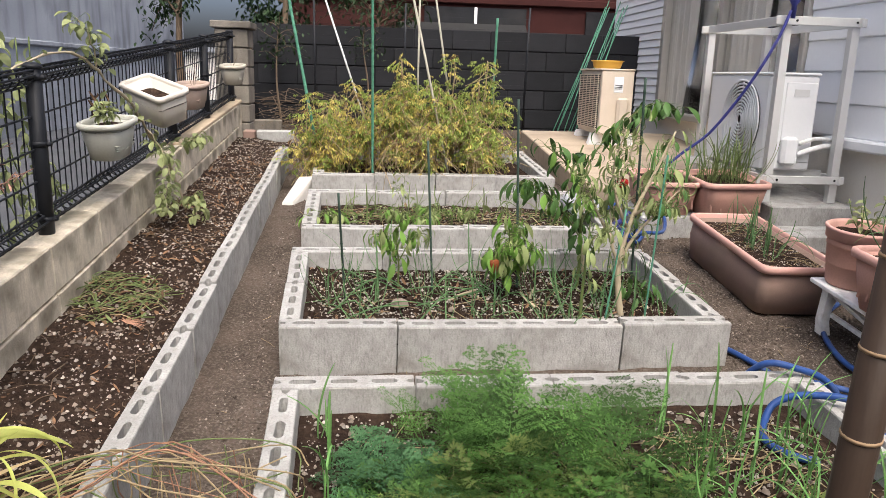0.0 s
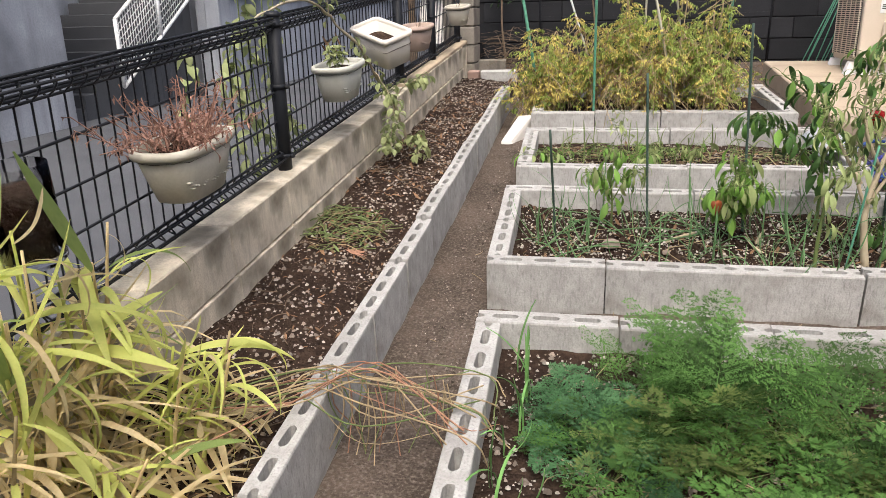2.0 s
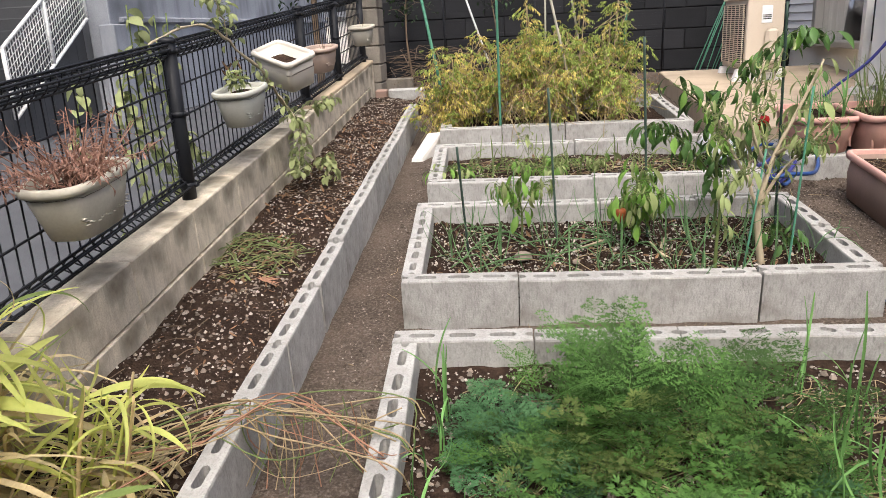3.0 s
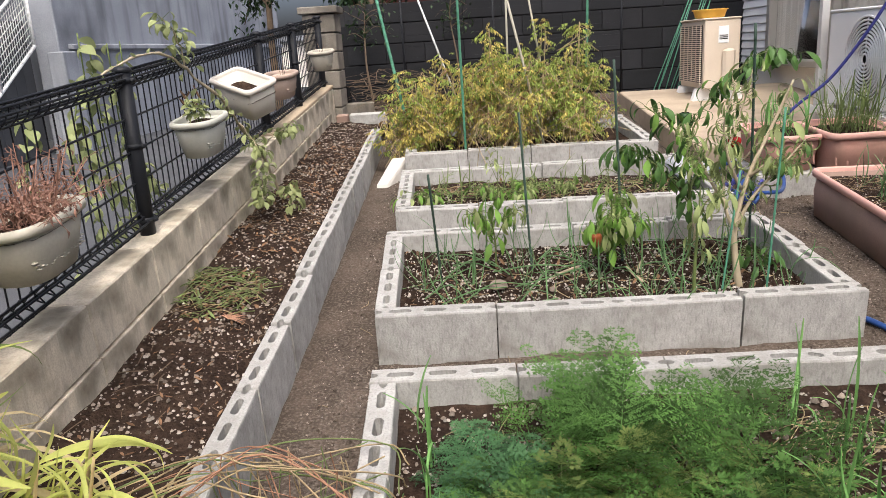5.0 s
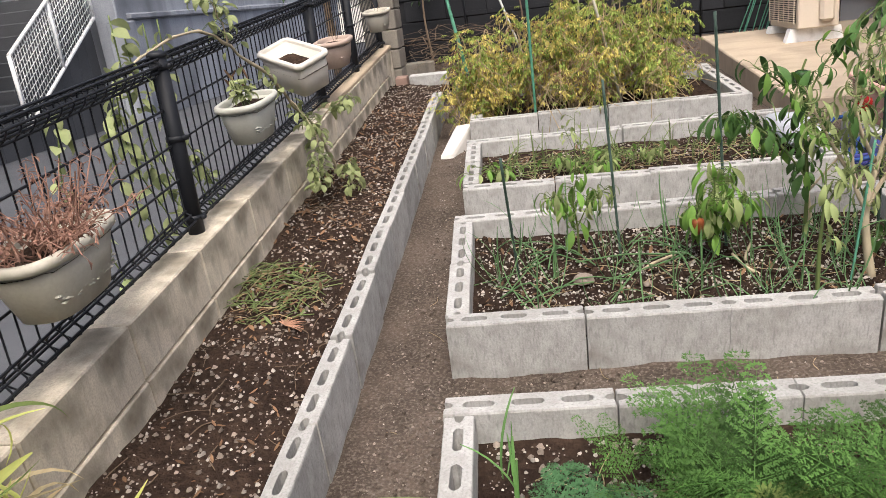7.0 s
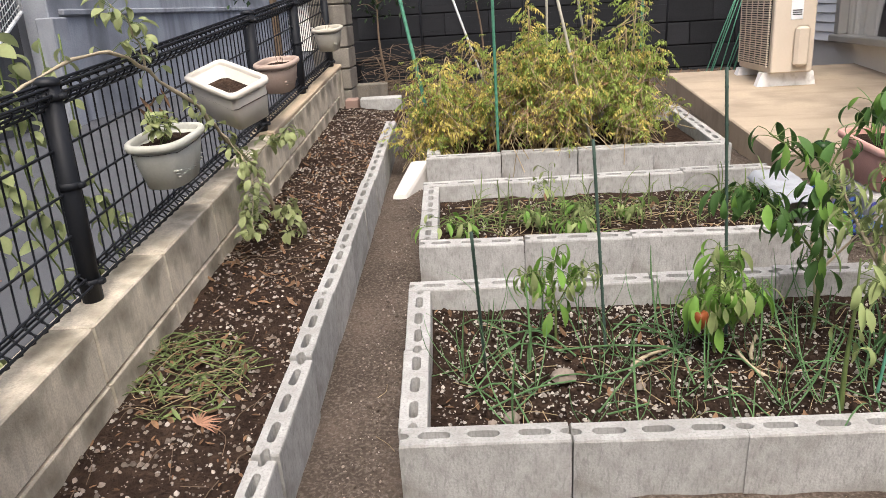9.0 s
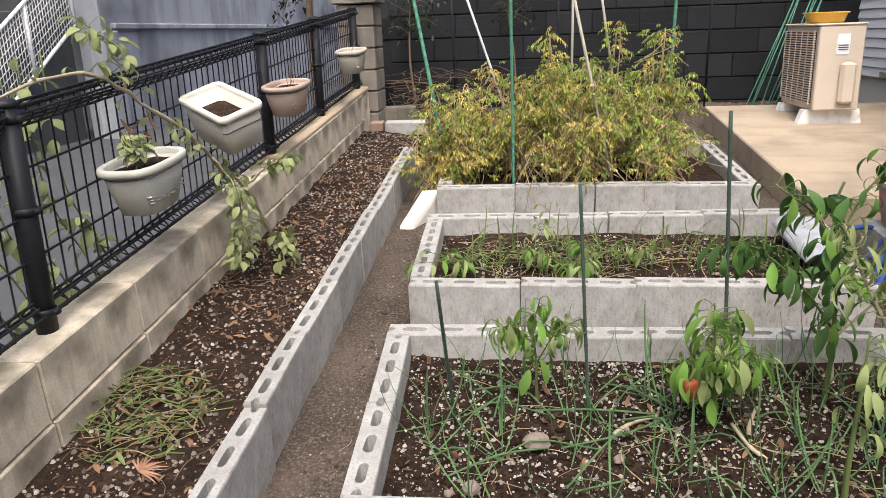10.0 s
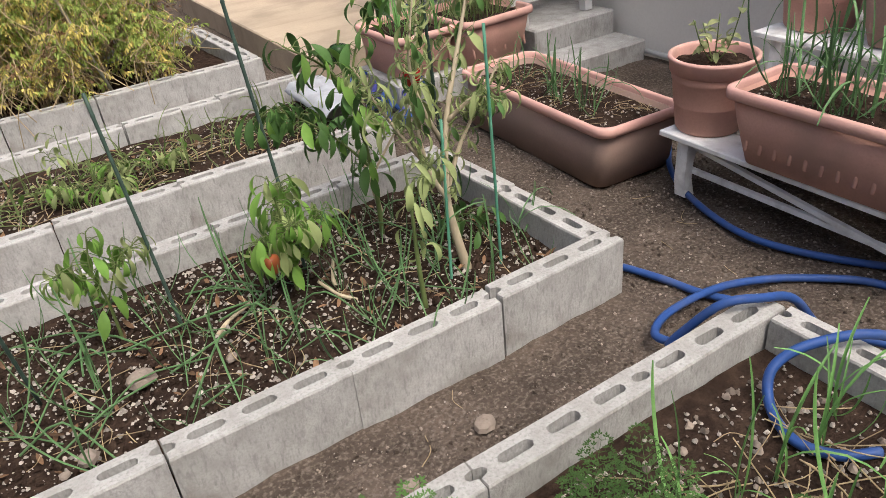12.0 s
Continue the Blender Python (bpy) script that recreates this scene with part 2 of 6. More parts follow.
def block_row(parent, p, q, count, base=-0.024, uneven=0.004, thin=1.0):
    """Blocks end to end from p to q (centre line)."""
    p, q = Vector((*p, 0)), Vector((*q, 0))
    d = (q - p) / count
    turn = math.degrees(math.atan2(d.y, d.x))
    for i in range(count):
        c = p + d * (i + 0.5)
        m = pose(c.x + vary(-uneven, uneven), c.y + vary(-uneven, uneven), base + vary(-uneven, uneven), vary(-0.4, 0.4), vary(-0.4, 0.4), turn + vary(-0.5, 0.5) + RND.choice((0, 180)))
        part("concrete_block", RND.choice(BLOCKS), None, parent, m=m @ Matrix.Diagonal((d.length * 0.995 / 0.392, thin, 1, 1)))


def raised_bed(front_left, front_right, back_left, back_right, sides, label, backs=4):
    """A frame of loose blocks; the corners are the outer corners."""
    bed = thing("raised_bed", label, "raised bed", group="raised vegetable beds")
    fl, fr, bl, br = [Vector((*p, 0)) for p in (front_left, front_right, back_left, back_right)]
    up = Vector((0, 0.037, 0))
    block_row(bed, (fl + up)[:2], (fr + up)[:2], 4)
    block_row(bed, (bl - up)[:2], (br - up)[:2], backs)
    for lo, hi, dx in ((fl, bl, 0.037), (fr, br, -0.037)):
        a1, b1 = lo + (hi - lo).normalized() * 0.077, hi - (hi - lo).normalized() * 0.077
        block_row(bed, (a1.x + dx, a1.y), (b1.x + dx, b1.y), sides)
    return bed


BEDS = [((0.072, -1.36), (1.715, -1.34), (0.037, -0.375), (1.670, -0.342)), ((0.0, -0.03), (1.6, 0.012), (-0.045, 0.88), (1.565, 0.90)),
        ((-0.04, 1.195), (1.565, 1.19), (-0.075, 2.0), (1.545, 2.06)), ((-0.085, 2.425), (1.51, 2.44), (-0.12, 3.42), (1.47, 3.42))]
raised_bed(*BEDS[0], 2, "pale grey concrete block bed of feathery herbs and onions")
raised_bed(*BEDS[1], 2, "pale grey concrete block bed of pepper plants")
raised_bed(*BEDS[2], 2, "pale grey concrete block bed with sparse sprouts")
raised_bed(*BEDS[3], 2, "sunlit grey concrete block bed of dying tomatoes")
edging = thing("garden_edging", "long row of grey concrete blocks edging the path", "edging")
block_row(edging, (curb_x(-2.47), -2.47), (curb_x(-0.07), -0.07), 6, -0.012, 0.005, 0.88)
block_row(edging, (curb_x(-0.06) + 0.004, -0.06), (curb_x(3.27), 3.27), 8, -0.005, 0.005, 0.88)


def bed_soil(corners, z, label):
    (x0, y0), (x1, y1), (x2, y2), (x3, y3) = corners
    g = Geo()
    n, k = 44, 28
    for j in range(k + 1):
        for i in range(n + 1):
            u, v = i / n, j / k
            x = (x0 + 0.05) * (1 - u) * (1 - v) + (x1 - 0.05) * u * (1 - v) + (x2 + 0.05) * (1 - u) * v + (x3 - 0.05) * u * v
            y = (y0 + 0.05) * (1 - v) + (y2 - 0.05) * v
            g.v.append((x, y, z + lumps(x, y, 1.2)))
    g.f = [(j * (n + 1) + i, j * (n + 1) + i + 1, (j + 1) * (n + 1) + i + 1, (j + 1) * (n + 1) + i) for j in range(k) for i in range(n)]
    tagged(part("soil", g, M["soil"]), label, "soil", kind="structure")


for c in BEDS:
    bed_soil(c, 0.085, "dark crumbly potting soil with pale pumice grains")


def side_height(x, y):
    u = (curb_x(y) - x) / (curb_x(y) - wall_face(y))
    return 0.055 + 0.03 * u + lumps(x, y, 1.6) - (0.06 if y > 4.25 else 0)


g = Geo()
for y in steps(-2.5, 4.6, 0.04):
    for u in steps(0, 1, 0.06):
        x = wall_face(y) - 0.03 + u * (curb_x(min(y, 3.4)) + 0.03 - wall_face(y))
        g.v.append((x, y, side_height(x, y)))
w = len(steps(0, 1, 0.06))
g.f = [(j * w + i, j * w + i + 1, (j + 1) * w + i + 1, (j + 1) * w + i) for j in range(len(g.v) // w - 1) for i in range(w - 1)]
tagged(part("soil", g, M["soil"]), "dark mulched soil strip below the fence wall", "soil", kind="structure")

# ---- low wall under the fence ----
low_wall = thing("wall_west", "weathered grey block wall under the fence", "wall", kind="structure")
wall_block = Geo().box(-0.07, -0.2495, -0.088, 0.07, 0.2495, 0.090, 0.005).mesh("block", M["old_wall"], False)
turn = math.degrees(math.atan(0.012))
for i in range(-5, 9):
    y = -0.22 + 0.505 * (i + 0.5)
    part("block", wall_block, None, low_wall, m=pose(wall_face(y) - 0.070, y, 0.254, 0, 0, turn))
    part("block", wall_block, None, low_wall, m=pose(wall_face(y) - 0.064 + vary(-0.002, 0.002), y + 0.003, 0.072, 0, 0, turn))
part("core", Geo().box(-0.06, -2.5, -1.2, 0.06, 4.6, 0.33), M["old_wall"], low_wall, m=pose(wall_face(0) - 0.07, 0, 0, 0, 0, turn))
part("cap", Geo().box(-0.068, 2.36, 0.338, 0.066, 4.6, 0.366, 0.006), M["cap"], low_wall, "tan mortar capping", False, pose(wall_face(0) - 0.07, 0, 0, 0, 0, turn))
pillar = thing("wall_pillar", "weathered grey block pillar where the fence ends", "pillar")
g = Geo()
for i in range(6):
    g.box(-1.12, 4.62, -0.02 + i * 0.165, -0.83, 4.95, 0.135 + i * 0.165, 0.006)
part("block_stack", g.box(-1.1, 4.64, -0.1, -0.85, 4.93, 0.95), M["pillar"], pillar, smooth=False)
part("coping", Geo().box(-1.15, 4.59, 0.968, -0.80, 4.98, 1.03, 0.008), M["pillar"], pillar, smooth=False)

# ---- back wall, terrace, house, lane ----
back_wall = thing("wall_north", "near-black concrete block wall at the garden's end", "wall", kind="structure")
bw_mesh = Geo().box(-0.197, 0, 0, 0.197, 0.12, 0.192, 0.005).mesh("block", M["dark_wall"], False)
for r in range(6):
    for i in range(1, 13):
        part("block", bw_mesh, None, back_wall, m=pose(-1.3 + 0.4 * i + (0.2 if r % 2 else 0), 5.62 + vary(-0.002, 0.002), -0.18 + 0.2 * r))
part("core", Geo().box(-1.05, 5.635, -0.3, 4.0, 5.73, 1.005), M["dark_wall"], back_wall)
terrace = tagged(part("terrace", Geo().box(1.69, 2.3, -0.1, 3.2, 4.68, 0.14, 0.008), M["terrace"], smooth=False), "tan concrete terrace slab beside the house", "terrace", kind="structure")
house = thing("house", "white-sided house with a cream foundation", "house")
HX = 3.1
board = Geo().rings([[(dx, y, dz) for dx, dz in ((-0.004, 0.0), (-0.009, 0.008), (0.0, 0.188), (0.03, 0.188), (0.03, 0.0))] for y in (-6.0, 2.35)]).mesh("board", M["siding"], False)
wall = part("wall", Geo().box(HX + 0.012, -6, 0.465, HX + 0.2, 2.345, 2.18), M["siding"], house, "white horizontal board siding", False)
for i in range(9):
    part("board", board, None, wall, m=pose(HX, 0, 0.475 + 0.19 * i))
slat = Geo().rings([[(dx, y, dz) for dx, dz in ((-0.004, 0.0), (-0.012, 0.006), (0.0, 0.072), (0.03, 0.072), (0.03, 0.0))] for y in (4.95, 6.4)]).mesh("slat", M["siding"], False)
box = part("shutter_box", Geo().box(HX + 0.012, 4.955, 0.42, HX + 0.2, 6.19, 2.18), M["siding"], house, "white fine-ribbed panel", False)
for i in range(23):
    part("slat", slat, None, box, m=pose(HX, 0, 0.42 + 0.075 * i))
part("foundation", Geo().box(HX + 0.03, -6, -1.0, HX + 0.22, 6.18, 0.46, 0.005), M["foundation"], house, smooth=False)
part("sill", Geo().box(HX - 0.07, -6, 0.41, HX + 0.06, 1.95, 0.475, 0.012), M["siding"], house, smooth=False)
part("roof", Geo().box(HX - 0.12, -6.2, 2.19, HX + 6, 6.6, 2.32, 0.02), M["siding"], house, smooth=False)
part("back_wall", Geo().box(HX + 0.0, 6.41, -1.0, HX + 6, 6.55, 2.18), M["siding"], house, smooth=False)
grey = thing("wall_lane", "tall grey stained concrete wall across the lane", "wall", kind="structure")
part("wall_body", Geo().box(-6.7, 10.1, -0.5, -6.3, 25.0, 6.5, 0.02), M["grey_wall"], grey, smooth=False)
part("pilaster", Geo().box(-6.42, 9.9, -0.5, -6.15, 10.35, 1.3, 0.02), M["grey_wall"], grey, smooth=False)
part("ledge", Geo().box(-6.36, 10.4, 1.32, -6.22, 25.0, 1.42, 0.02), M["grey_wall"], grey, smooth=False)
part("wall_body", Geo().box(-8.6, -8, -0.5, -8.32, 25.0, 6.5, 0.02), M["grey_wall"], grey, smooth=False)
part("wall_body", Geo().box(-8.3, -8, -0.5, -6.5, 6.4, 4.2, 0.02), M["grey_wall"], grey, smooth=False)
red = thing("neighbour_house", "dark red-brown neighbouring house behind the wall", "house")
part("wall", Geo().box(-0.9, 9.0, -0.3, 9, 9.3, 5.0), M["red_wall"], red, smooth=False)
part("beam", Geo().box(-0.95, 8.93, 1.30, 9, 8.995, 1.40, 0.01), M["red_wall"], red, smooth=False)
for x in (1.0, 3.4, 5.4):
    win = part("window", Geo().box(x, 8.96, 0.75, x + 1.5, 8.995, 1.25), M["dark_wall"], red, "dark window", False)
    part("window_frame", Geo().box(x + 0.73, 8.94, 0.75, x + 0.77, 8.958, 1.25), M["siding"], win)
# unseen wall added behind the viewer; its two heights cut the southern sky
tagged(part("wall_south", Geo().box(-6, -5.6, -0.5, 1.4, -5.3, 3.9).box(1.4, -5.6, -0.5, 8, -5.29, 2.6), M["shade_wall"], smooth=False), "added plain wall, out of view, that cuts light from behind", "wall", kind="structure")
# THINGS
# ---- more materials ----
M["pot_cream"] = material("cream_plastic", (0.53, 0.50, 0.42), 0.6, (0.40, 0.37, 0.30), 9, 120, 0.5, 0.15, dirt=(0.22, 0.2, 0.15), dirt_scale=7, dirt_amount=0.5)
M["pot_white"] = material("white_plastic", (0.66, 0.62, 0.55), 0.5, (0.56, 0.51, 0.44), 6, 100, 0.4, 0.08, dirt=(0.4, 0.35, 0.28), dirt_scale=9, dirt_amount=0.3)
M["pot_grey"] = material("grey_green_plastic", (0.50, 0.50, 0.445), 0.65, (0.39, 0.39, 0.34), 9, 120, 0.5, 0.15, dirt=(0.27, 0.24, 0.19), dirt_scale=8, dirt_amount=0.6)
M["pot_pink"] = material("faded_terracotta_plastic", (0.46, 0.36, 0.30), 0.65, (0.36, 0.26, 0.21), 8, 120, 0.5, 0.15, dirt=(0.25, 0.2, 0.15), dirt_amount=0.4)
M["terracotta"] = material("terracotta_plastic", (0.54, 0.31, 0.25), 0.65, (0.42, 0.235, 0.19), 6, 140, 0.6, 0.12, dirt=(0.27, 0.19, 0.15), dirt_scale=5, dirt_amount=0.6)
M["planter_rim"] = material("pink_planter_rim", (0.63, 0.37, 0.32), 0.6, (0.52, 0.30, 0.26), 6, 140, 0.5, 0.1, dirt=(0.36, 0.26, 0.21), dirt_scale=9, dirt_amount=0.4)
M["planter_dusty"] = material("dusty_brown_planter", (0.34, 0.23, 0.19), 0.85, (0.25, 0.18, 0.15), 5, 140, 0.6, 0.2, dirt=(0.24, 0.18, 0.14), dirt_scale=4, dirt_amount=0.6)
M["white_paint"] = material("worn_white_paint", (0.88, 0.88, 0.87), 0.6, (0.72, 0.71, 0.69), 14, 160, 0.5, 0.2, dirt=(0.3, 0.28, 0.25), dirt_scale=18, dirt_amount=0.5)
M["hose"] = material("blue_hose", (0.03, 0.075, 0.25), 0.45, (0.022, 0.055, 0.18), 20, 160, 0.5, 0.1, dirt=(0.12, 0.13, 0.16), dirt_scale=12, dirt_amount=0.35)
M["violet"] = material("violet_hose", (0.045, 0.05, 0.20), 0.45, (0.05, 0.05, 0.22), 20, 160, 0.5, 0.1)
M["ac_cream"] = material("cream_painted_metal", (0.62, 0.54, 0.44), 0.5, (0.55, 0.47, 0.38), 3, 80, 0.4, 0.05, dirt=(0.4, 0.33, 0.25), dirt_amount=0.3)
M["ac_white"] = material("white_painted_metal", (0.78, 0.79, 0.80), 0.45, (0.72, 0.73, 0.74), 3, 80, 0.4, 0.05)
# near-black; on the air conditioners it stands for the shade inside openings
M["dark_gap"] = material("dark_inside", (0.03, 0.03, 0.03), 0.8, None, 10, 60, 0.4, 0.2)
M["alu"] = material("grey_painted_steel", (0.66, 0.66, 0.65), 0.45, (0.58, 0.58, 0.57), 8, 140, 0.4, 0.08, metal=0.25)
M["yellow"] = material("yellow_plastic", (0.72, 0.44, 0.08), 0.5, (0.6, 0.36, 0.06), 6, 90, 0.4, 0.08)
M["green_pole"] = material("green_coated_pole", (0.10, 0.27, 0.18), 0.45, (0.05, 0.17, 0.11), 10, 120, 0.5, 0.15)
M["dark_pole"] = material("dark_green_pole", (0.048, 0.08, 0.062), 0.5, (0.03, 0.045, 0.038), 10, 120, 0.5, 0.15)
M["white_pole"] = material("pale_pole", (0.40, 0.38, 0.31), 0.6, (0.30, 0.28, 0.22), 8, 120, 0.5, 0.15)
M["brown_pole"] = material("brown_ringed_pole", (0.055, 0.037, 0.025), 0.45, (0.03, 0.02, 0.015), 6, 120, 0.7, 0.2, stretch=(1, 1, 0.2))
M["tan_ring"] = material("tan_ring", (0.36, 0.25, 0.15), 0.6, None, 10, 90, 0.4, 0.1)
M["pumice"] = material("pale_pumice", (0.38, 0.345, 0.305), 0.95, (0.26, 0.23, 0.20), 60, 300, 0.5, 0.4, per_island=0.45)
M["stone"] = material("brown_pebbles", (0.24, 0.20, 0.165), 0.9, (0.16, 0.13, 0.11), 40, 200, 0.5, 0.4, per_island=0.5)
M["litter"] = material("dry_leaf_litter", (0.23, 0.135, 0.075), 0.9, (0.11, 0.07, 0.045), 30, 120, 0.6, 0.2, per_island=0.5, through_light=0.15)
M["straw"] = material("dry_straw", (0.44, 0.35, 0.21), 0.8, (0.30, 0.225, 0.135), 20, 120, 0.5, 0.15, per_island=0.35, through_light=0.2)
M["straw_red"] = material("reddish_dry_stalks", (0.34, 0.19, 0.12), 0.8, (0.25, 0.13, 0.09), 20, 120, 0.5, 0.15, per_island=0.35)
M["herb"] = material("feathery_herb_green", (0.092, 0.185, 0.043), 0.6, (0.055, 0.12, 0.028), 3, 80, 0.5, 0.0, per_object=0.5, through_light=0.3)
M["herb_blue"] = material("blue_green_herb", (0.085, 0.185, 0.078), 0.6, (0.058, 0.13, 0.055), 3, 80, 0.5, 0.0, per_object=0.4, through_light=0.3)
M["herb_yellow"] = material("yellow_green_herb", (0.16, 0.215, 0.06), 0.6, (0.115, 0.15, 0.043), 3, 80, 0.5, 0.0, per_object=0.35, through_light=0.3)
M["onion"] = material("onion_green", (0.19, 0.37, 0.11), 0.45, (0.105, 0.232, 0.075), 10, 80, 0.5, 0.0, per_object=0.35, through_light=0.25)
M["onion_blue"] = material("grey_green_onion", (0.13, 0.24, 0.10), 0.5, (0.085, 0.16, 0.065), 10, 80, 0.5, 0.0, per_object=0.3, through_light=0.2)
M["pepper_leaf"] = material("pepper_leaf", (0.082, 0.162, 0.045), 0.42, (0.055, 0.11, 0.034), 9, 70, 0.5, 0.2, per_object=0.4, through_light=0.25)
M["pepper_light"] = material("bright_pepper_leaf", (0.189, 0.338, 0.068), 0.5, (0.135, 0.257, 0.054), 9, 70, 0.5, 0.15, per_object=0.3, through_light=0.35)
M["pepper_pale"] = material("wilting_pepper_leaf", (0.32, 0.38, 0.16), 0.6, (0.25, 0.29, 0.12), 9, 70, 0.5, 0.15, per_object=0.3, through_light=0.35)
M["stem"] = material("green_stem", (0.13, 0.175, 0.055), 0.6, (0.10, 0.125, 0.05), 12, 90, 0.5, 0.1)
M["bark"] = material("pale_woody_stem", (0.45, 0.385, 0.27), 0.85, (0.29, 0.245, 0.17), 14, 120, 0.7, 0.5, stretch=(1, 1, 0.25))
M["twig"] = material("brown_twig", (0.17, 0.125, 0.085), 0.85, (0.11, 0.08, 0.055), 14, 120, 0.6, 0.3)
M["red"] = material("red_pepper_skin", (0.34, 0.018, 0.018), 0.25, (0.26, 0.015, 0.015), 6, 60, 0.4, 0.0)
M["orange"] = material("orange_pepper_skin", (0.15, 0.048, 0.018), 0.35, (0.22, 0.06, 0.02), 12, 60, 0.5, 0.0)
M["green_fruit"] = material("green_pepper_skin", (0.024, 0.058, 0.015), 0.25, (0.018, 0.042, 0.011), 6, 60, 0.4, 0.0)
M["tomato_leaf"] = material("tomato_leaf_green", (0.33, 0.40, 0.10), 0.65, (0.21, 0.28, 0.065), 4, 60, 0.5, 0.0, per_island=0.5, through_light=0.4)
M["tomato_yellow"] = material("yellowed_tomato_leaf", (0.62, 0.53, 0.16), 0.7, (0.46, 0.38, 0.11), 4, 60, 0.5, 0.0, per_island=0.4, through_light=0.4)
M["tomato_dry"] = material("dead_tomato_leaf", (0.24, 0.145, 0.075), 0.85, (0.15, 0.09, 0.05), 4, 60, 0.5, 0.0, per_island=0.4, through_light=0.2)
M["ginger"] = material("yellow_green_blade", (0.70, 0.70, 0.24), 0.6, (0.48, 0.54, 0.15), 4, 160, 0.75, 0.1, per_object=0.25, through_light=0.5, stretch=(1, 0.07, 1))
M["ginger_dry"] = material("dry_tan_blade", (0.74, 0.64, 0.40), 0.75, (0.54, 0.42, 0.23), 5, 160, 0.75, 0.2, per_object=0.3, through_light=0.5, stretch=(1, 0.07, 1))
M["ginger_green"] = material("green_blade", (0.36, 0.46, 0.16), 0.5, (0.24, 0.34, 0.10), 5, 160, 0.7, 0.1, per_object=0.3, through_light=0.5, stretch=(1, 0.07, 1))
M["vine_leaf"] = material("vine_leaf", (0.36, 0.40, 0.19), 0.6, (0.25, 0.29, 0.13), 8, 60, 0.5, 0.1, per_object=0.3, through_light=0.4)
M["tree_leaf"] = material("dark_tree_leaf", (0.035, 0.065, 0.025), 0.5, (0.025, 0.045, 0.02), 3, 40, 0.5, 0.0, per_island=0.4, through_light=0.2)
M["dead_plant"] = material("dead_reddish_sprigs", (0.324, 0.186, 0.138), 0.85, (0.228, 0.126, 0.096), 12, 90, 0.5, 0.1, per_island=0.35)
M["weeds"] = material("cut_weeds", (0.165, 0.235, 0.083), 0.7, (0.150, 0.150, 0.068), 9, 80, 0.5, 0.0, per_island=0.45, through_light=0.2)
M["sheet"] = material("thin_plastic_sheet", (0.36, 0.38, 0.41), 0.85, (0.30, 0.31, 0.33), 9, 90, 0.6, 0.3, dirt=(0.2, 0.19, 0.17), dirt_scale=14, dirt_amount=0.5)
M["foam"] = material("white_board", (0.58, 0.555, 0.52), 0.7, (0.48, 0.455, 0.42), 7, 90, 0.4, 0.15)
M["curtain"] = material("pale_curtain", (0.90, 0.88, 0.83), 0.9, (0.74, 0.71, 0.65), 3, 60, 0.5, 0.15)
M["frame"] = material("aluminium_frame", (0.55, 0.53, 0.49), 0.4, None, 8, 120, 0.2, 0.05, metal=0.5)
M["green_cloth"] = material("green_cloth", (0.10, 0.42, 0.24), 0.8, None, 8, 90, 0.3, 0.2)
M["car_white"] = material("white_car_paint", (0.7, 0.68, 0.66), 0.3, None, 3, 60, 0.2, 0.0)
M["stair"] = material("dark_stair_concrete", (0.085, 0.088, 0.095), 0.9, None, 2, 60, 0.5, 0.3)
glass = bpy.data.materials.new("window_glass")
glass.use_nodes = True
gb = glass.node_tree.nodes["Principled BSDF"]
gb.inputs["Transmission Weight"].default_value, gb.inputs["Roughness"].default_value, gb.inputs["IOR"].default_value = 1.0, 0.03, 1.45
thin = glass.copy()
thin.name = "window_pane_glass"
thin.node_tree.nodes["Principled BSDF"].inputs["IOR"].default_value = 1.12
M["pane"] = thin


# ---- fence ----
def fence_x(y):
    return wall_face(y) - 0.09


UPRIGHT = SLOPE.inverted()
fence = thing("mesh_fence", "black coated wire mesh fence on the low wall", "fence")
loop = [(0.0, 0.0), (0.016, 0.012), (0.030, 0.030), (0.027, 0.048), (0.0, 0.060), (-0.027, 0.048), (-0.030, 0.030), (-0.016, 0.012), (0.0, -0.004)]
path = [(x, 0, 0.432 - z) for x, z in reversed(loop)] + [(x, 0, 0.888 + z) for x, z in loop]
wire = Geo().tube(path, 0.0030, 5).mesh("vertical_wire", M["fence"])
y = -2.48
while y < 4.6:
    part("vertical_wire", wire, None, fence, m=pose(fence_x(y), y, 0.343) @ UPRIGHT @ pose(0, 0, -0.343))
    y += 0.058
for x, z in ((0.018, 0.903), (-0.018, 0.903), (0.025, 0.944), (-0.025, 0.944), (0.018, 0.417), (-0.018, 0.417), (0.031, 0.925), (-0.031, 0.925), (0.0, 0.951), (0.003, 0.888), (0.031, 0.395), (-0.031, 0.395), (0.0, 0.369), (0.003, 0.432), (0.0045, 0.78), (0.0045, 0.66), (0.0045, 0.545)):
    g = Geo().tube([(fence_x(y) + x, y, z) for y in (-2.5, 0.5, 2.4, 4.62)], 0.0040, 6)
    part("horizontal_wire", g, M["fence"], fence)
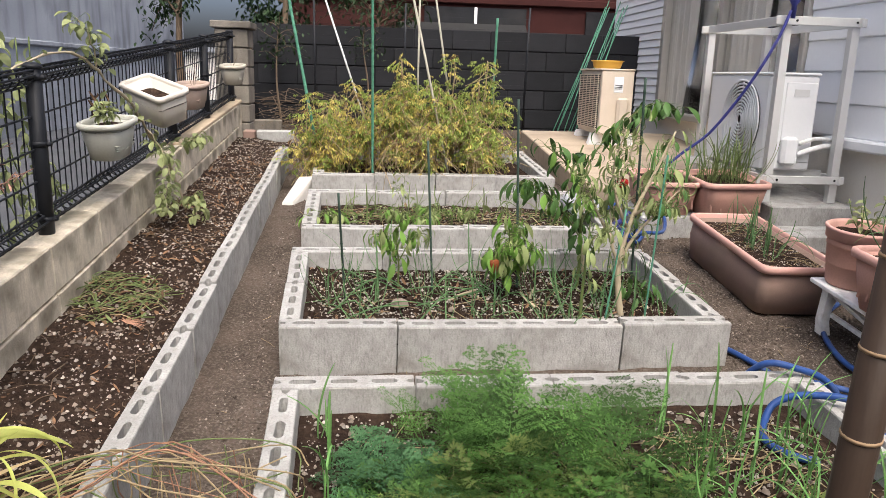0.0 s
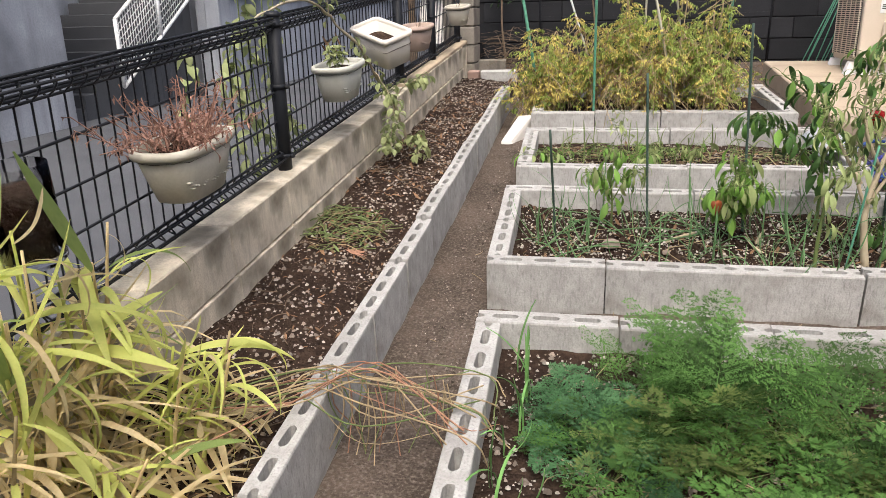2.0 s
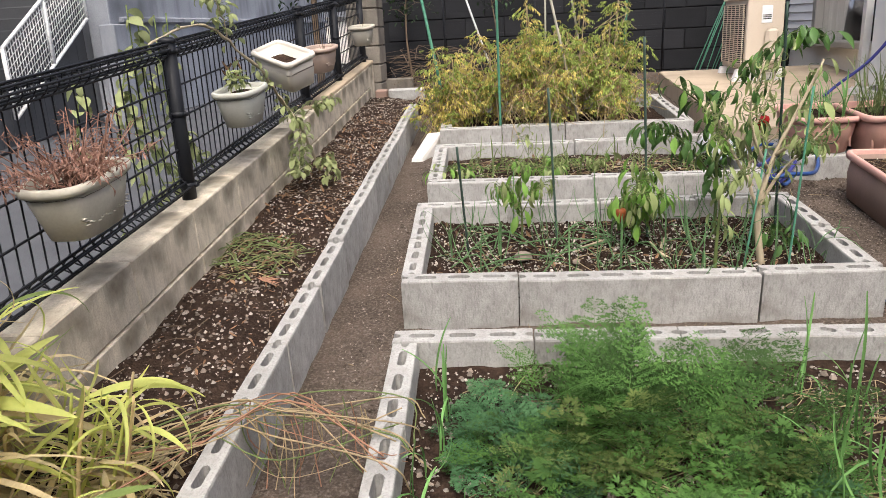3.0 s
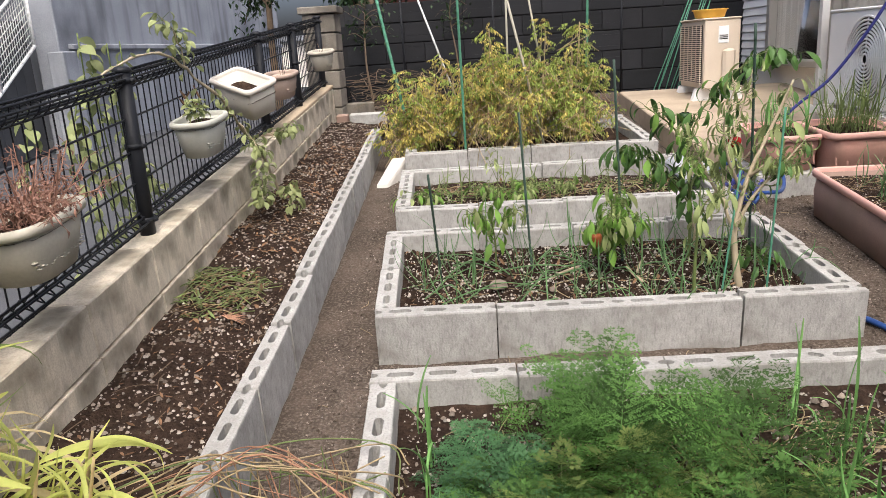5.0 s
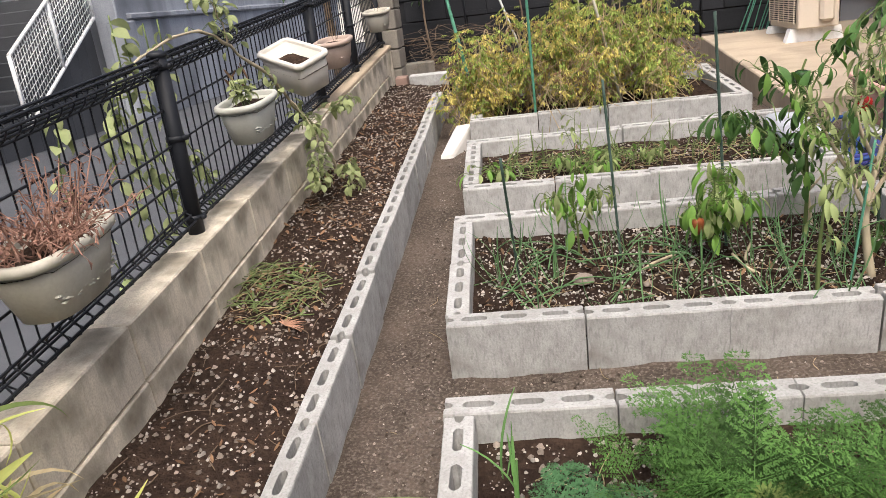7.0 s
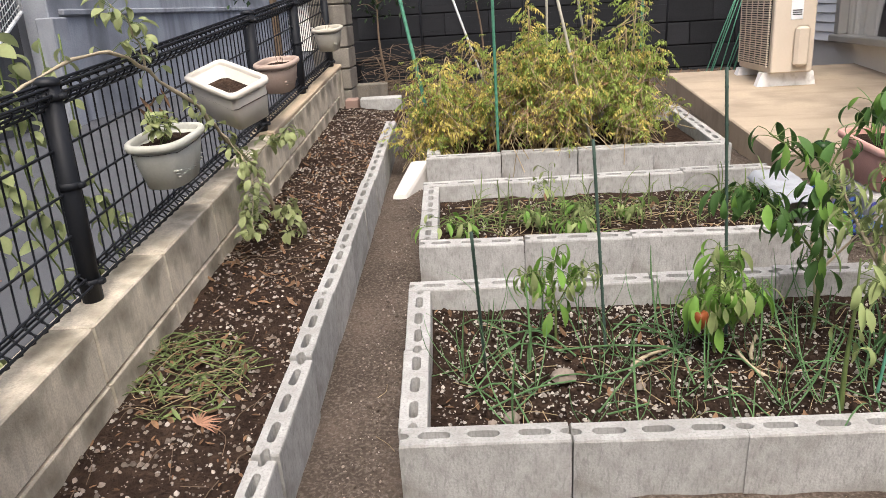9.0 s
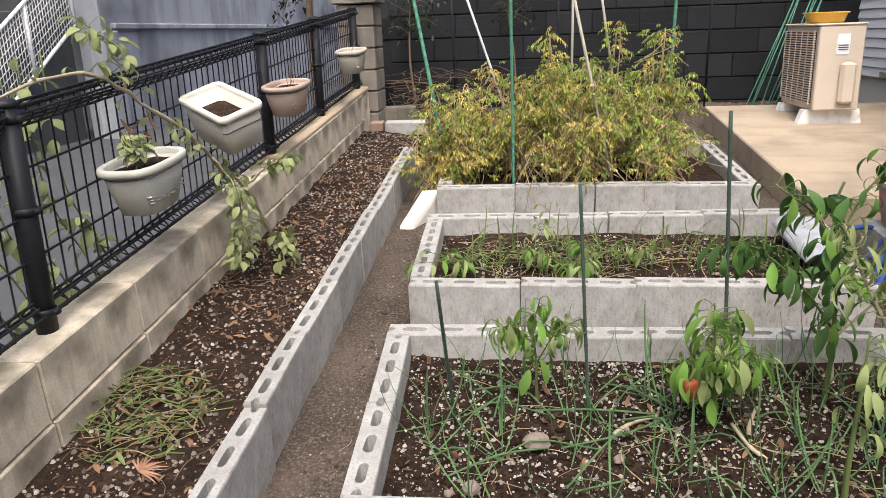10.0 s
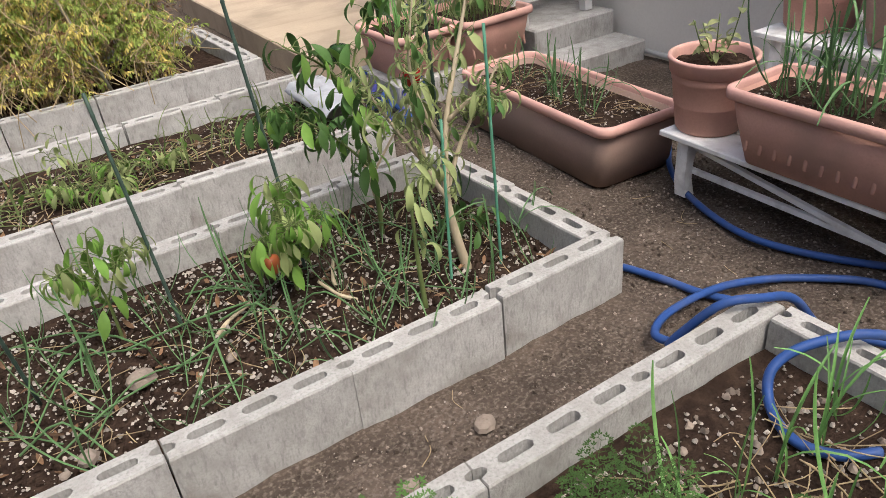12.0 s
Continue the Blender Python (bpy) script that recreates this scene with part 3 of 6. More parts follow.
for y in (-1.52, 0.455, 2.4, 3.41, 4.5):
    g = Geo().tube([(0, 0, 0.3), (0, 0, 0.955)], 0.029, 16)
    post = part("post", g, M["fence"], fence, m=pose(fence_x(y) + 0.012, y, 0.343) @ UPRIGHT @ pose(0, 0, -0.343))
    part("post_cap", Geo().lathe([(0.0, 0.972), (0.02, 0.971), (0.033, 0.962), (0.034, 0.952), (0.03, 0.949)], 16), M["fence"], post)
    for z in (0.40, 0.68, 0.92):
        g = Geo().lathe([(0.031, z - 0.01), (0.033, z - 0.01), (0.033, z + 0.01), (0.031, z + 0.01)], 16)
        part("clamp", g.box(0.026, -0.012, z - 0.008, 0.045, 0.012, z + 0.008, 0.003), M["fence"], post)


# ---- pots ----
def rounded(w, d, n=28, power=3.2):
    """An outline: a rounded rectangle where power is high, else a soft oval."""
    out = []
    if power > 4:
        r = min(0.16 * d, 0.05)
        for cx, cy, a0 in ((1, 1, 0), (-1, 1, 90), (-1, -1, 180), (1, -1, 270)):
            for k in range(7):
                t = radians(a0 + 15 * k)
                out.append((cx * max(w / 2 - r, 0) + min(r, w / 2) * math.cos(t), cy * max(d / 2 - r, 0) + min(r, d / 2) * math.sin(t)))
        return out
    for k in range(n):
        t = 2 * math.pi * k / n
        c, s = math.cos(t), math.sin(t)
        out.append((math.copysign(abs(c) ** (2 / power), c) * w / 2, math.copysign(abs(s) ** (2 / power), s) * d / 2))
    return out


def shell(levels, n=28, power=3.2):
    """A pot from (width, depth, height) rings, down the outside and up within."""
    return Geo().rings([[(x, y, z) for x, y in rounded(w, d, n, power)] for w, d, z in levels], False)


def soil_patch(w, d, z, power=3.2):
    g = Geo()
    rings = []
    for k in (1.0, 0.75, 0.5, 0.25, 0.02):
        rings.append([(x * k, y * k, z + noise.noise((x * k * 30, y * k * 30, z * 9)) * 0.008 + (1 - k) * 0.006) for x, y in rounded(w, d, 28, power)])
    return g.rings(rings, False)


def planter(name, label, category, w, d, h, mat, rim, m, taper=0.82, power=5.0, soil_z=0.82, ribs=0, group="", lip=0.012):
    ob = thing(name, label, category, m, group)
    t = 0.008
    part("body", shell([(w * taper * 0.9, d * taper * 0.9, 0.0), (w * taper, d * taper, 0.004), (w * (taper + 1) / 2, d * (taper + 1) / 2, h * 0.55), (w - 2 * lip, d - 2 * lip, h * 0.90),
                        (w - 2 * lip - 2 * t, d - 2 * lip - 2 * t, h * 0.90), (w * taper - 2 * t, d * taper - 2 * t, h * 0.1), (0.01, 0.01, h * 0.1)], 36, power), mat, ob)
    part("rim", shell([(w - 2 * lip, d - 2 * lip, h * 0.84), (w, d, h * 0.86), (w + 0.004, d + 0.004, h * 0.93), (w, d, h * 0.985), (w - 0.01, d - 0.01, h), (w - 0.03, d - 0.03, h), (w - 0.038, d - 0.038, h * 0.97), (w - 0.04, d - 0.04, h * 0.84)], 36, power), rim, ob)
    part("potting_soil", soil_patch(w * 0.93, d * 0.9, h * soil_z, power), M["soil"], ob)
    if ribs:
        rib = Geo().box(-0.006, -0.003, 0, 0.006, 0.003, h * 0.5, 0.002).mesh("rib", mat)
        for i in range(ribs):
            for s in (-1, 1):
                x = (i / (ribs - 1) - 0.5) * w * 0.74
                part("rib", rib, None, ob, m=pose(x, s * d * (0.5 * taper + 0.035), h * 0.2, s * math.degrees(math.atan(d * (1 - taper) * 0.5 / h)), 0, 0))
    return ob


def wall_pot(label, y0, x0, z0, w, d, h, mat, tilt=0.0, turn=0.0, relief=True):
    ob = planter("hanging_pot", label, "flower pot", w, d, h, mat, mat, pose(x0, y0, z0, 0, 0, 90) @ pose(0, 0, 0, tilt, 0, turn), 0.66, 3.0, 0.80, group="pots hung on the fence", lip=0.010)
    if relief:
        g = Geo()
        rr = random.Random(int(y0 * 100))
        for i in range(11):
            u = -0.3 + 0.06 * i
            for k in range(3):
                g.lathe([(0.0, 0.003), (0.006, 0.002), (0.010, 0.0), (0.006, -0.002), (0.0, -0.003)], 7, (u * w * 1.0 + rr.uniform(-0.01, 0.01), -d * (0.346 - 0.45 * u * u) , h * (0.28 + 0.06 * k + rr.uniform(-0.02, 0.02))))
        part("relief", g, mat, ob, "moulded flower band")
    return ob


POT1 = wall_pot("cream plastic pot of dead reddish sprigs on the fence", -0.46, -0.79, 0.54, 0.36, 0.21, 0.16, M["pot_cream"])
POT2 = wall_pot("grey-green plastic pot with a small green sprout", 0.94, -0.815, 0.545, 0.34, 0.20, 0.16, M["pot_grey"])
POT3 = wall_pot("faded terracotta-coloured plastic pot with dry remains", 2.37, -0.80, 0.575, 0.33, 0.20, 0.15, M["pot_pink"])
POT4 = wall_pot("cream plastic pot beside the fence end", 3.76, -0.80, 0.585, 0.31, 0.19, 0.15, M["pot_cream"])
white_pot = planter("hanging_pot", "tilted white rectangular planter with a little soil", "flower pot", 0.32, 0.19, 0.17, M["pot_white"], M["pot_white"], pose(-0.767, 1.474, 0.798, 14, 10, -37.6) @ pose(0, 0, -0.17), 0.80, 6.0, 0.60, group="pots hung on the fence")
jar = thing("plastic_jar", "clear plastic bottle with dark soil hung on the fence", "jar", pose(-0.80, -1.09, 0.58))
part("bottle", Geo().lathe([(0.0, 0.0), (0.055, 0.0), (0.065, 0.012), (0.066, 0.10), (0.063, 0.105), (0.066, 0.11), (0.066, 0.22), (0.063, 0.22), (0.063, 0.02), (0, 0.02)], 28), M["pane"], jar)
part("contents", Geo().lathe([(0.0, 0.022), (0.06, 0.022), (0.061, 0.14), (0.03, 0.15), (0, 0.145)], 20), M["soil"], jar, "dark wet soil")
part("hook", Geo().tube(smoothed([(-0.05, 0.0, 0.20), (-0.055, 0.01, 0.26), (-0.07, 0.0, 0.30), (-0.10, -0.01, 0.31)]), 0.0028, 6), M["white_paint"], jar, "white wire hook")

# ---- planters, stands and steps beside the house ----
big = planter("planter_box", "long dusty terracotta-brown planter with sparse onions on the ground", "planter", 0.90, 0.37, 0.225, M["planter_dusty"], M["planter_rim"], pose(2.145, 0.91, 0.0, 0, 0, 88), 0.93, 6.0, 0.80, 0, "terracotta planters", 0.018)
mid1 = planter("planter_box", "square terracotta planter full of grassy weeds", "planter", 0.40, 0.42, 0.215, M["terracotta"], M["planter_rim"], pose(2.335, 1.76, 0.125, 0, 0, 4), 0.78, 6.0, 0.85, 6, "terracotta planters")
mid2 = planter("planter_box", "square terracotta planter shaded by pepper plants", "planter", 0.32, 0.42, 0.20, M["terracotta"], M["planter_rim"], pose(2.00, 1.83, 0.125, 0, 0, 2), 0.78, 6.0, 0.85, 5, "terracotta planters")
for x, y in ((2.335, 1.76), (2.0, 1.83)):
    tagged(part("paving_slab", Geo().box(x - 0.17, y - 0.2, -0.03, x + 0.17, y + 0.2, 0.125, 0.006), M["block"], smooth=False), "grey concrete slab under a planter", "slab")


def stand(label, x0, y0, x1, y1, z, m=None):
    ob = thing("plant_stand", label, "plant stand", group="white plant stands")
    t = 0.018
    w = (x1 - x0 - 0.02) / 3
    for i in range(3):
        part("board", Geo().box(x0 + i * (w + 0.01), y0, z - t, x0 + i * (w + 0.01) + w, y1, z, 0.003), M["white_paint"], ob, smooth=False)
    for y in (y0 + 0.06, y1 - 0.10):
        for x in (x0 + 0.025, x1 - 0.07):
            prof = [(0.0, z - t), (0.045, z - t), (0.047, z * 0.8), (0.030, z * 0.55), (0.028, z * 0.3), (0.044, 0.005), (0.002, 0.005), (-0.006, z * 0.3), (-0.002, z * 0.6)]
            g = Geo().rings([[(x + dx, yy, zz) for dx, zz in prof] for yy in (y, y + 0.042)])
            part("leg", g, M["white_paint"], ob, smooth=False)
    for a1, b1 in (((x0 + 0.055, y0 + 0.09, 0.05), (x0 + 0.055, y1 - 0.09, z - 0.04)), ((x0 + 0.06, y0 + 0.09, z * 0.42), (x0 + 0.06, y1 - 0.09, z * 0.42)), ((x1 - 0.05, y0 + 0.09, z * 0.42), (x1 - 0.05, y1 - 0.09, z * 0.42))):
        part("brace", Geo().tube([a1, b1], 0.011, 4), M["white_paint"], ob, smooth=False)
    return ob


stand("low white-painted wooden plant stand with crossed braces", 2.09, -0.75, 2.52, 0.37, 0.22)
stand("taller white-painted wooden plant stand against the house", 2.56, -0.75, 2.98, 0.42, 0.42)
plA = planter("planter_box", "terracotta planter of onions on the white stand", "planter", 0.68, 0.30, 0.215, M["terracotta"], M["planter_rim"], pose(2.20, -0.22, 0.222, 0, 0, 91), 0.80, 6.0, 0.84, 12, "terracotta planters", 0.014)
plB = planter("planter_box", "dusty terracotta planter on the taller stand", "planter", 0.68, 0.30, 0.215, M["planter_dusty"], M["planter_rim"], pose(2.74, -0.20, 0.422, 0, 0, 90), 0.80, 6.0, 0.84, 12, "terracotta planters", 0.014)


def round_pot(label, x, y, z, r, h):
    ob = thing("flower_pot", label, "flower pot", pose(x, y, z), "round terracotta pots")
    part("body", Geo().lathe([(0.0, 0.0), (r * 0.70, 0.0), (r * 0.74, 0.008), (r * 0.80, h * 0.35), (r * 0.815, h * 0.36), (r * 0.82, h * 0.38), (r * 0.87, h * 0.68), (r * 0.89, h * 0.69), (r * 0.89, h * 0.72), (r * 0.92, h * 0.86), (r * 0.85, h * 0.86), (r * 0.72, h * 0.1), (0, h * 0.1)], 40), M["terracotta"], ob)
    part("rim", Geo().lathe([(r * 0.90, h * 0.80), (r * 0.95, h * 0.80), (r * 0.97, h * 0.94), (r * 1.0, h * 0.96), (r * 1.0, h * 0.99), (r * 0.97, h), (r * 0.92, h), (r * 0.89, h * 0.95), (r * 0.86, h * 0.8)], 40), M["planter_rim"], ob)
    g = soil_patch(r * 1.76, r * 1.76, h * 0.86, 2.0)
    part("potting_soil", g, M["soil"], ob)
    return ob


round_pot("round terracotta pot with a small yellow-green seedling", 2.215, 0.285, 0.222, 0.135, 0.235)
round_pot("round terracotta pot on the taller stand", 2.74, 0.30, 0.422, 0.15, 0.27)
steps_ob = thing("concrete_steps", "two rough grey concrete blocks under the rack", "steps")
part("upper_block", Geo().box(2.58, 1.62, -0.05, 3.08, 2.75, 0.20, 0.008), M["block"], steps_ob, smooth=False)
part("lower_block", Geo().box(2.52, 1.40, -0.05, 3.08, 1.61, 0.09, 0.008), M["block"], steps_ob, smooth=False)
pipe = thing("drain_pipe", "thin grey pipe along the house wall", "pipe")
part("pipe", Geo().tube([(3.09, 0.3, 0.02), (3.09, 1.6, 0.03)], 0.014, 8), M["alu"], pipe)
small_pot = thing("nursery_pot", "small black plastic nursery pot", "flower pot", pose(2.50, 1.30, 0.0))
part("body", Geo().lathe([(0.0, 0.0), (0.035, 0.0), (0.05, 0.09), (0.053, 0.092), (0.053, 0.10), (0.047, 0.10), (0.035, 0.02), (0, 0.02)], 20), M["fence"], small_pot)

# ---- air conditioner units ----
ac1 = thing("air_conditioner", "cream outdoor air conditioner with a slatted grille on the terrace", "air conditioner", pose(2.19, 3.88, 0.215))
L, D, H = 0.66, 0.29, 0.565
part("casing", Geo().box(0.012, 0, 0.02, D, L, H - 0.012, 0.008), M["ac_cream"], ac1, smooth=False)
part("top_panel", Geo().box(-0.004, -0.008, H - 0.014, D + 0.006, L + 0.008, H, 0.006), M["ac_cream"], ac1, smooth=False)
# dark sheet that stands for the shade behind the slats
part("grille_backing", Geo().box(0.004, 0.05, 0.06, 0.0125, L - 0.03, H - 0.05), M["dark_gap"], ac1)
slat = Geo().box(-0.006, 0.04, -0.0035, 0.004, L - 0.02, 0.0035, 0.001).mesh("slat", M["ac_cream"], False)
for i in range(30):
    part("slat", slat, None, ac1, m=pose(0, 0, 0.065 + i * 0.0155))
for i in range(6):
    part("grille_bar", Geo().box(-0.008, 0.045 + i * 0.115, 0.055, -0.003, 0.052 + i * 0.115, H - 0.045), M["ac_cream"], ac1, smooth=False)
part("service_cover", Geo().box(0.15, -0.045, 0.06, 0.25, 0.005, 0.33, 0.02), M["ac_cream"], ac1, smooth=False)
part("handle_recess", Geo().box(0.12, -0.004, 0.37, 0.20, 0.002, 0.50, 0.004), M["ac_white"], ac1, smooth=False)
# dark strips laid on the panel as the shade of vent slots
for i in range(3):
    part("vent_slot", Geo().box(0.13, -0.007, 0.40 + i * 0.014, 0.19, -0.003, 0.405 + i * 0.014), M["dark_gap"], ac1)
for y in (0.07, L - 0.12):
    part("foot", Geo().rings([[(x, yy, z) for x, z in ((-0.05, -0.075), (D + 0.06, -0.075), (D + 0.04, 0.02), (-0.02, 0.02))] for yy in (y, y + 0.07)]), M["white_paint"], ac1, "white plastic foot", False)
bowl = thing("basin", "yellow plastic basin on the air conditioner", "basin", pose(2.32, 4.15, 0.7805))
part("bowl", Geo().lathe([(0.0, 0.0), (0.10, 0.0), (0.115, 0.01), (0.13, 0.06), (0.142, 0.064), (0.142, 0.07), (0.128, 0.07), (0.112, 0.014), (0, 0.010)], 32), M["yellow"], bowl)

ac2 = thing("air_conditioner", "white outdoor air conditioner with round fan guard on a rack", "air conditioner", pose(2.575, 1.80, 0.375))
L, D, H = 0.78, 0.30, 0.56
part("casing", Geo().box(0.0, 0, 0.0, D, L, H - 0.012, 0.012), M["ac_white"], ac2, smooth=False)
part("top_panel", Geo().box(-0.006, -0.006, H - 0.012, D + 0.006, L + 0.006, H + 0.004, 0.006), M["ac_white"], ac2, smooth=False)
# flat dark disc on the casing, painted as the shade inside the fan hole
part("fan_opening", Geo().rings([[(-0.002, 0.30 + r * math.cos(2 * math.pi * k / 32), 0.28 + r * math.sin(2 * math.pi * k / 32)) for k in range(32)] for r in (0.235, 0.01)], False), M["dark_gap"], ac2)
for i in range(11):
    r = 0.03 + i * 0.0205
    g = Geo().tube([(-0.014, 0.30 + r * math.cos(2 * math.pi * k / 32), 0.28 + r * math.sin(2 * math.pi * k / 32)) for k in range(33)], 0.0062, 5, False)
    part("guard_ring", g, M["ac_white"], ac2)
for i in range(8):
    c, s = math.cos(math.pi * i / 4), math.sin(math.pi * i / 4)
    part("guard_spoke", Geo().tube([(-0.012, 0.30 + 0.03 * c, 0.28 + 0.03 * s), (-0.010, 0.30 + 0.24 * c, 0.28 + 0.24 * s)], 0.004, 5), M["ac_white"], ac2)
part("side_panel", Geo().box(0.10, -0.006, 0.05, 0.29, 0.004, H - 0.05, 0.004), M["ac_white"], ac2, smooth=False)
part("service_cover", Geo().box(0.10, -0.05, 0.03, 0.20, 0.004, 0.20, 0.018), M["ac_white"], ac2, smooth=False)
part("label_plate", Geo().box(0.15, -0.010, H - 0.13, 0.24, -0.006, H - 0.09), M["alu"], ac2, smooth=False)
part("pipe", Geo().tube(smoothed([(0.20, -0.03, 0.10), (0.27, -0.05, 0.13), (0.36, -0.03, 0.15), (0.45, 0.02, 0.14)]), 0.016, 8), M["white_paint"], ac2, "white wrapped pipe")
part("pipe", Geo().tube(smoothed([(0.20, -0.03, 0.16), (0.28, -0.04, 0.19), (0.36, -0.02, 0.19), (0.45, 0.03, 0.18)]), 0.012, 8), M["white_paint"], ac2, "white wrapped pipe")
rack = thing("unit_rack", "grey painted steel rack holding the air conditioner", "rack")
for x in (2.56, 2.96):
    for y in (1.70, 2.66):
        part("post", Geo().rings([[(x + dx, y + dy, z) for dx, dy in ((0, 0), (0.045, 0), (0.045, 0.006), (0.008, 0.006), (0.008, 0.045), (0, 0.045))] for z in (0.20, 1.24)]), M["alu"], rack, smooth=False)
for z in (0.31, 1.19):
    for x in (2.545, 2.985):
        part("rail", Geo().box(x, 1.66, z, x + 0.014, 2.74, z + 0.05, 0.003), M["alu"], rack, smooth=False)
    for y in (1.69, 2.66):
        part("rail", Geo().box(2.50, y - 0.012, z + 0.002, 3.03, y, z + 0.048, 0.003), M["alu"], rack, smooth=False)
for y in (1.85, 2.5):
    part("bearer", Geo().box(2.55, y, 0.335, 2.99, y + 0.05, 0.374, 0.003), M["alu"], rack, smooth=False)
for x, y in ((2.62, 1.684), (2.97, 1.684), (2.62, 1.684)):
    for z in (0.335, 1.215):
        part("bolt", Geo().rings([[(x + r * math.cos(math.pi * k / 3), y + dy, z + r * math.sin(math.pi * k / 3)) for k in range(6)] for r, dy in ((0.008, 0.0), (0.007, -0.009))], True), M["dark_gap"], rack)
wand = thing("hose_wand", "blue-violet watering hose with a nozzle hung on the rack", "hose")
part("tube", Geo().tube(smoothed([(2.545, 1.62, 1.26), (2.50, 1.62, 1.13), (2.42, 1.64, 0.95), (2.34, 1.72, 0.76), (2.24, 1.80, 0.58), (2.12, 1.86, 0.46), (2.04, 1.84, 0.40)]), 0.0085, 8), M["violet"], wand)
part("nozzle", Geo().lathe([(0, 0.075), (0.018, 0.07), (0.026, 0.055), (0.026, 0.035), (0.014, 0.02), (0.012, -0.05), (0, -0.05)], 14, (2.56, 1.62, 1.27)), M["violet"], wand)

# ---- window of the house ----
window = tagged(new("window_1"), "tall sliding window with pale curtains", "window", kind="structure")
for y0, y1 in ((2.36, 2.42), (3.62, 3.70), (4.86, 4.94)):
    part("window_frame", Geo().box(HX - 0.03, y0, 0.49, HX + 0.06, y1, 2.18, 0.006), M["frame"], window, smooth=False)
part("window_sill", Geo().box(HX - 0.07, 2.36, 0.43, HX + 0.10, 4.94, 0.485, 0.008), M["frame"], window, smooth=False)
for y0, y1, x in ((2.42, 3.62, 0.02), (3.70, 4.86, 0.035)):
    pane = part("pane", Geo().box(HX + x, y0, 0.487, HX + x + 0.005, y1, 2.18), M["pane"], window)
    pane.visible_shadow = False
g = Geo()
rows = []
for z in (0.49, 2.18):
    rows.append([(HX + 0.10 + 0.025 * math.sin(y * 42) + 0.012 * math.sin(y * 97), y, z) for y in steps(2.4, 4.9, 0.012)])
tagged(part("curtain", g.rings(rows, False, False), M["curtain"]), "pale gathered curtain behind the window", "curtain")
g = Geo()
rows = [[(HX + 0.072 + 0.010 * math.sin(y * 60), y, z) for y in steps(2.95, 3.35, 0.012)] for z in (0.50, 0.66)]
cloth = part("cloth", g.rings(rows, False, False), M["green_cloth"])
tagged(cloth, "bright green cloth hanging behind the window", "cloth")
part("wall_inner", Geo().box(HX + 0.3, 2.35, 0.47, HX + 0.34, 4.945, 2.18), M["siding"], house, smooth=False)

# ---- stair and rail across the lane ----
stair = thing("outdoor_stair", "dark concrete stair rising beside the grey wall", "stair")
for i in range(12):
    part("step", Geo().box(-8.25, 6.6 + i * 0.28, -0.5, -6.72, 6.88 + i * 0.28, -0.18 + i * 0.18, 0.01), M["stair"], stair, smooth=False)
rail = thing("mesh_railing", "white painted mesh railing beside the stair", "railing")
RA, RB = Vector((-6.5, 7.5, 0.05)), Vector((-6.5, 9.75, 1.40))
up = Vector((0, 0, 0.95))
for a1, b1 in ((RA, RB), (RA + up, RB + up), (RA, RA + up), (RB, RB + up), ((RA + RB) / 2, (RA + RB) / 2 + up)):
    part("rail_bar", Geo().tube([a1, b1], 0.028, 8), M["white_paint"], rail)
for i in range(1, 34):
    p = RA.lerp(RB, i / 34)
    part("mesh_wire", Geo().tube([p, p + up], 0.006, 4), M["white_paint"], rail)
for i in range(1, 9):
    part("mesh_wire", Geo().tube([RA + up * i / 9, RB + up * i / 9], 0.006, 4), M["white_paint"], rail)


# ---- stones, litter and stalks on the soil ----
def pebbles(name, label, spots, mat, lo, hi):
    """Many small faceted stones as one object."""
    g = Geo()
    for x, y, z in spots:
        r = lo + (hi - lo) * RND.random() ** 3
        a1 = vary(0, 6.28)
        c, s = math.cos(a1), math.sin(a1)
        flat = vary(0.6, 1.0)
        rim = [(q * math.cos(u) * flat, q * math.sin(u)) for q, u in ((vary(0.75, 1.1), 1.047 * i + vary(-0.2, 0.2)) for i in range(6))]
        pts = [(px, py, 0.0) for px, py in rim] + [(px * 0.55, py * 0.55, vary(0.55, 0.95)) for px, py in rim[::2]]
        pts = [(x + r * (px * c - py * s), y + r * (px * s + py * c), z + r * (pz + 0.15)) for px, py, pz in pts]
        g.add(pts, [(6, 7, 8), (0, 1, 6), (1, 2, 7, 6), (2, 3, 7), (3, 4, 8, 7), (4, 5, 8), (5, 0, 6, 8)])
    return tagged(part(name, g, mat, smooth=False), label, "stones", kind="stuff")


def in_bed(c, n, z=0.088, k=0.085):
    out = []
    for _ in range(n):
        u, v = RND.random(), RND.random()
        x = (c[0][0] + k) * (1 - u) * (1 - v) + (c[1][0] - k) * u * (1 - v) + (c[2][0] + k) * (1 - u) * v + (c[3][0] - k) * u * v
        y = (c[0][1] + k) * (1 - v) + (c[2][1] - k) * v
        out.append((x, y, z + lumps(x, y, 1.2)))
    return out


def in_strip(n, y0=-1.8, y1=4.2):
    out = []
    for _ in range(n):
        y = vary(y0, y1)
        x = wall_face(y) + 0.01 + RND.random() * (curb_x(y) - 0.06 - wall_face(y))
        out.append((x, y, side_height(x, y)))
    return out


def on_path(n):
    out = []
    while len(out) < n:
        x, y = vary(-0.2, 2.5), vary(-0.6, 2.4)
        if any(c[0][0] - 0.06 < x < c[1][0] + 0.02 and c[0][1] - 0.005 < y < c[2][1] + 0.005 for c in BEDS):
            continue
        out.append((x, y, lumps(x, y) - 0.003))
    return out


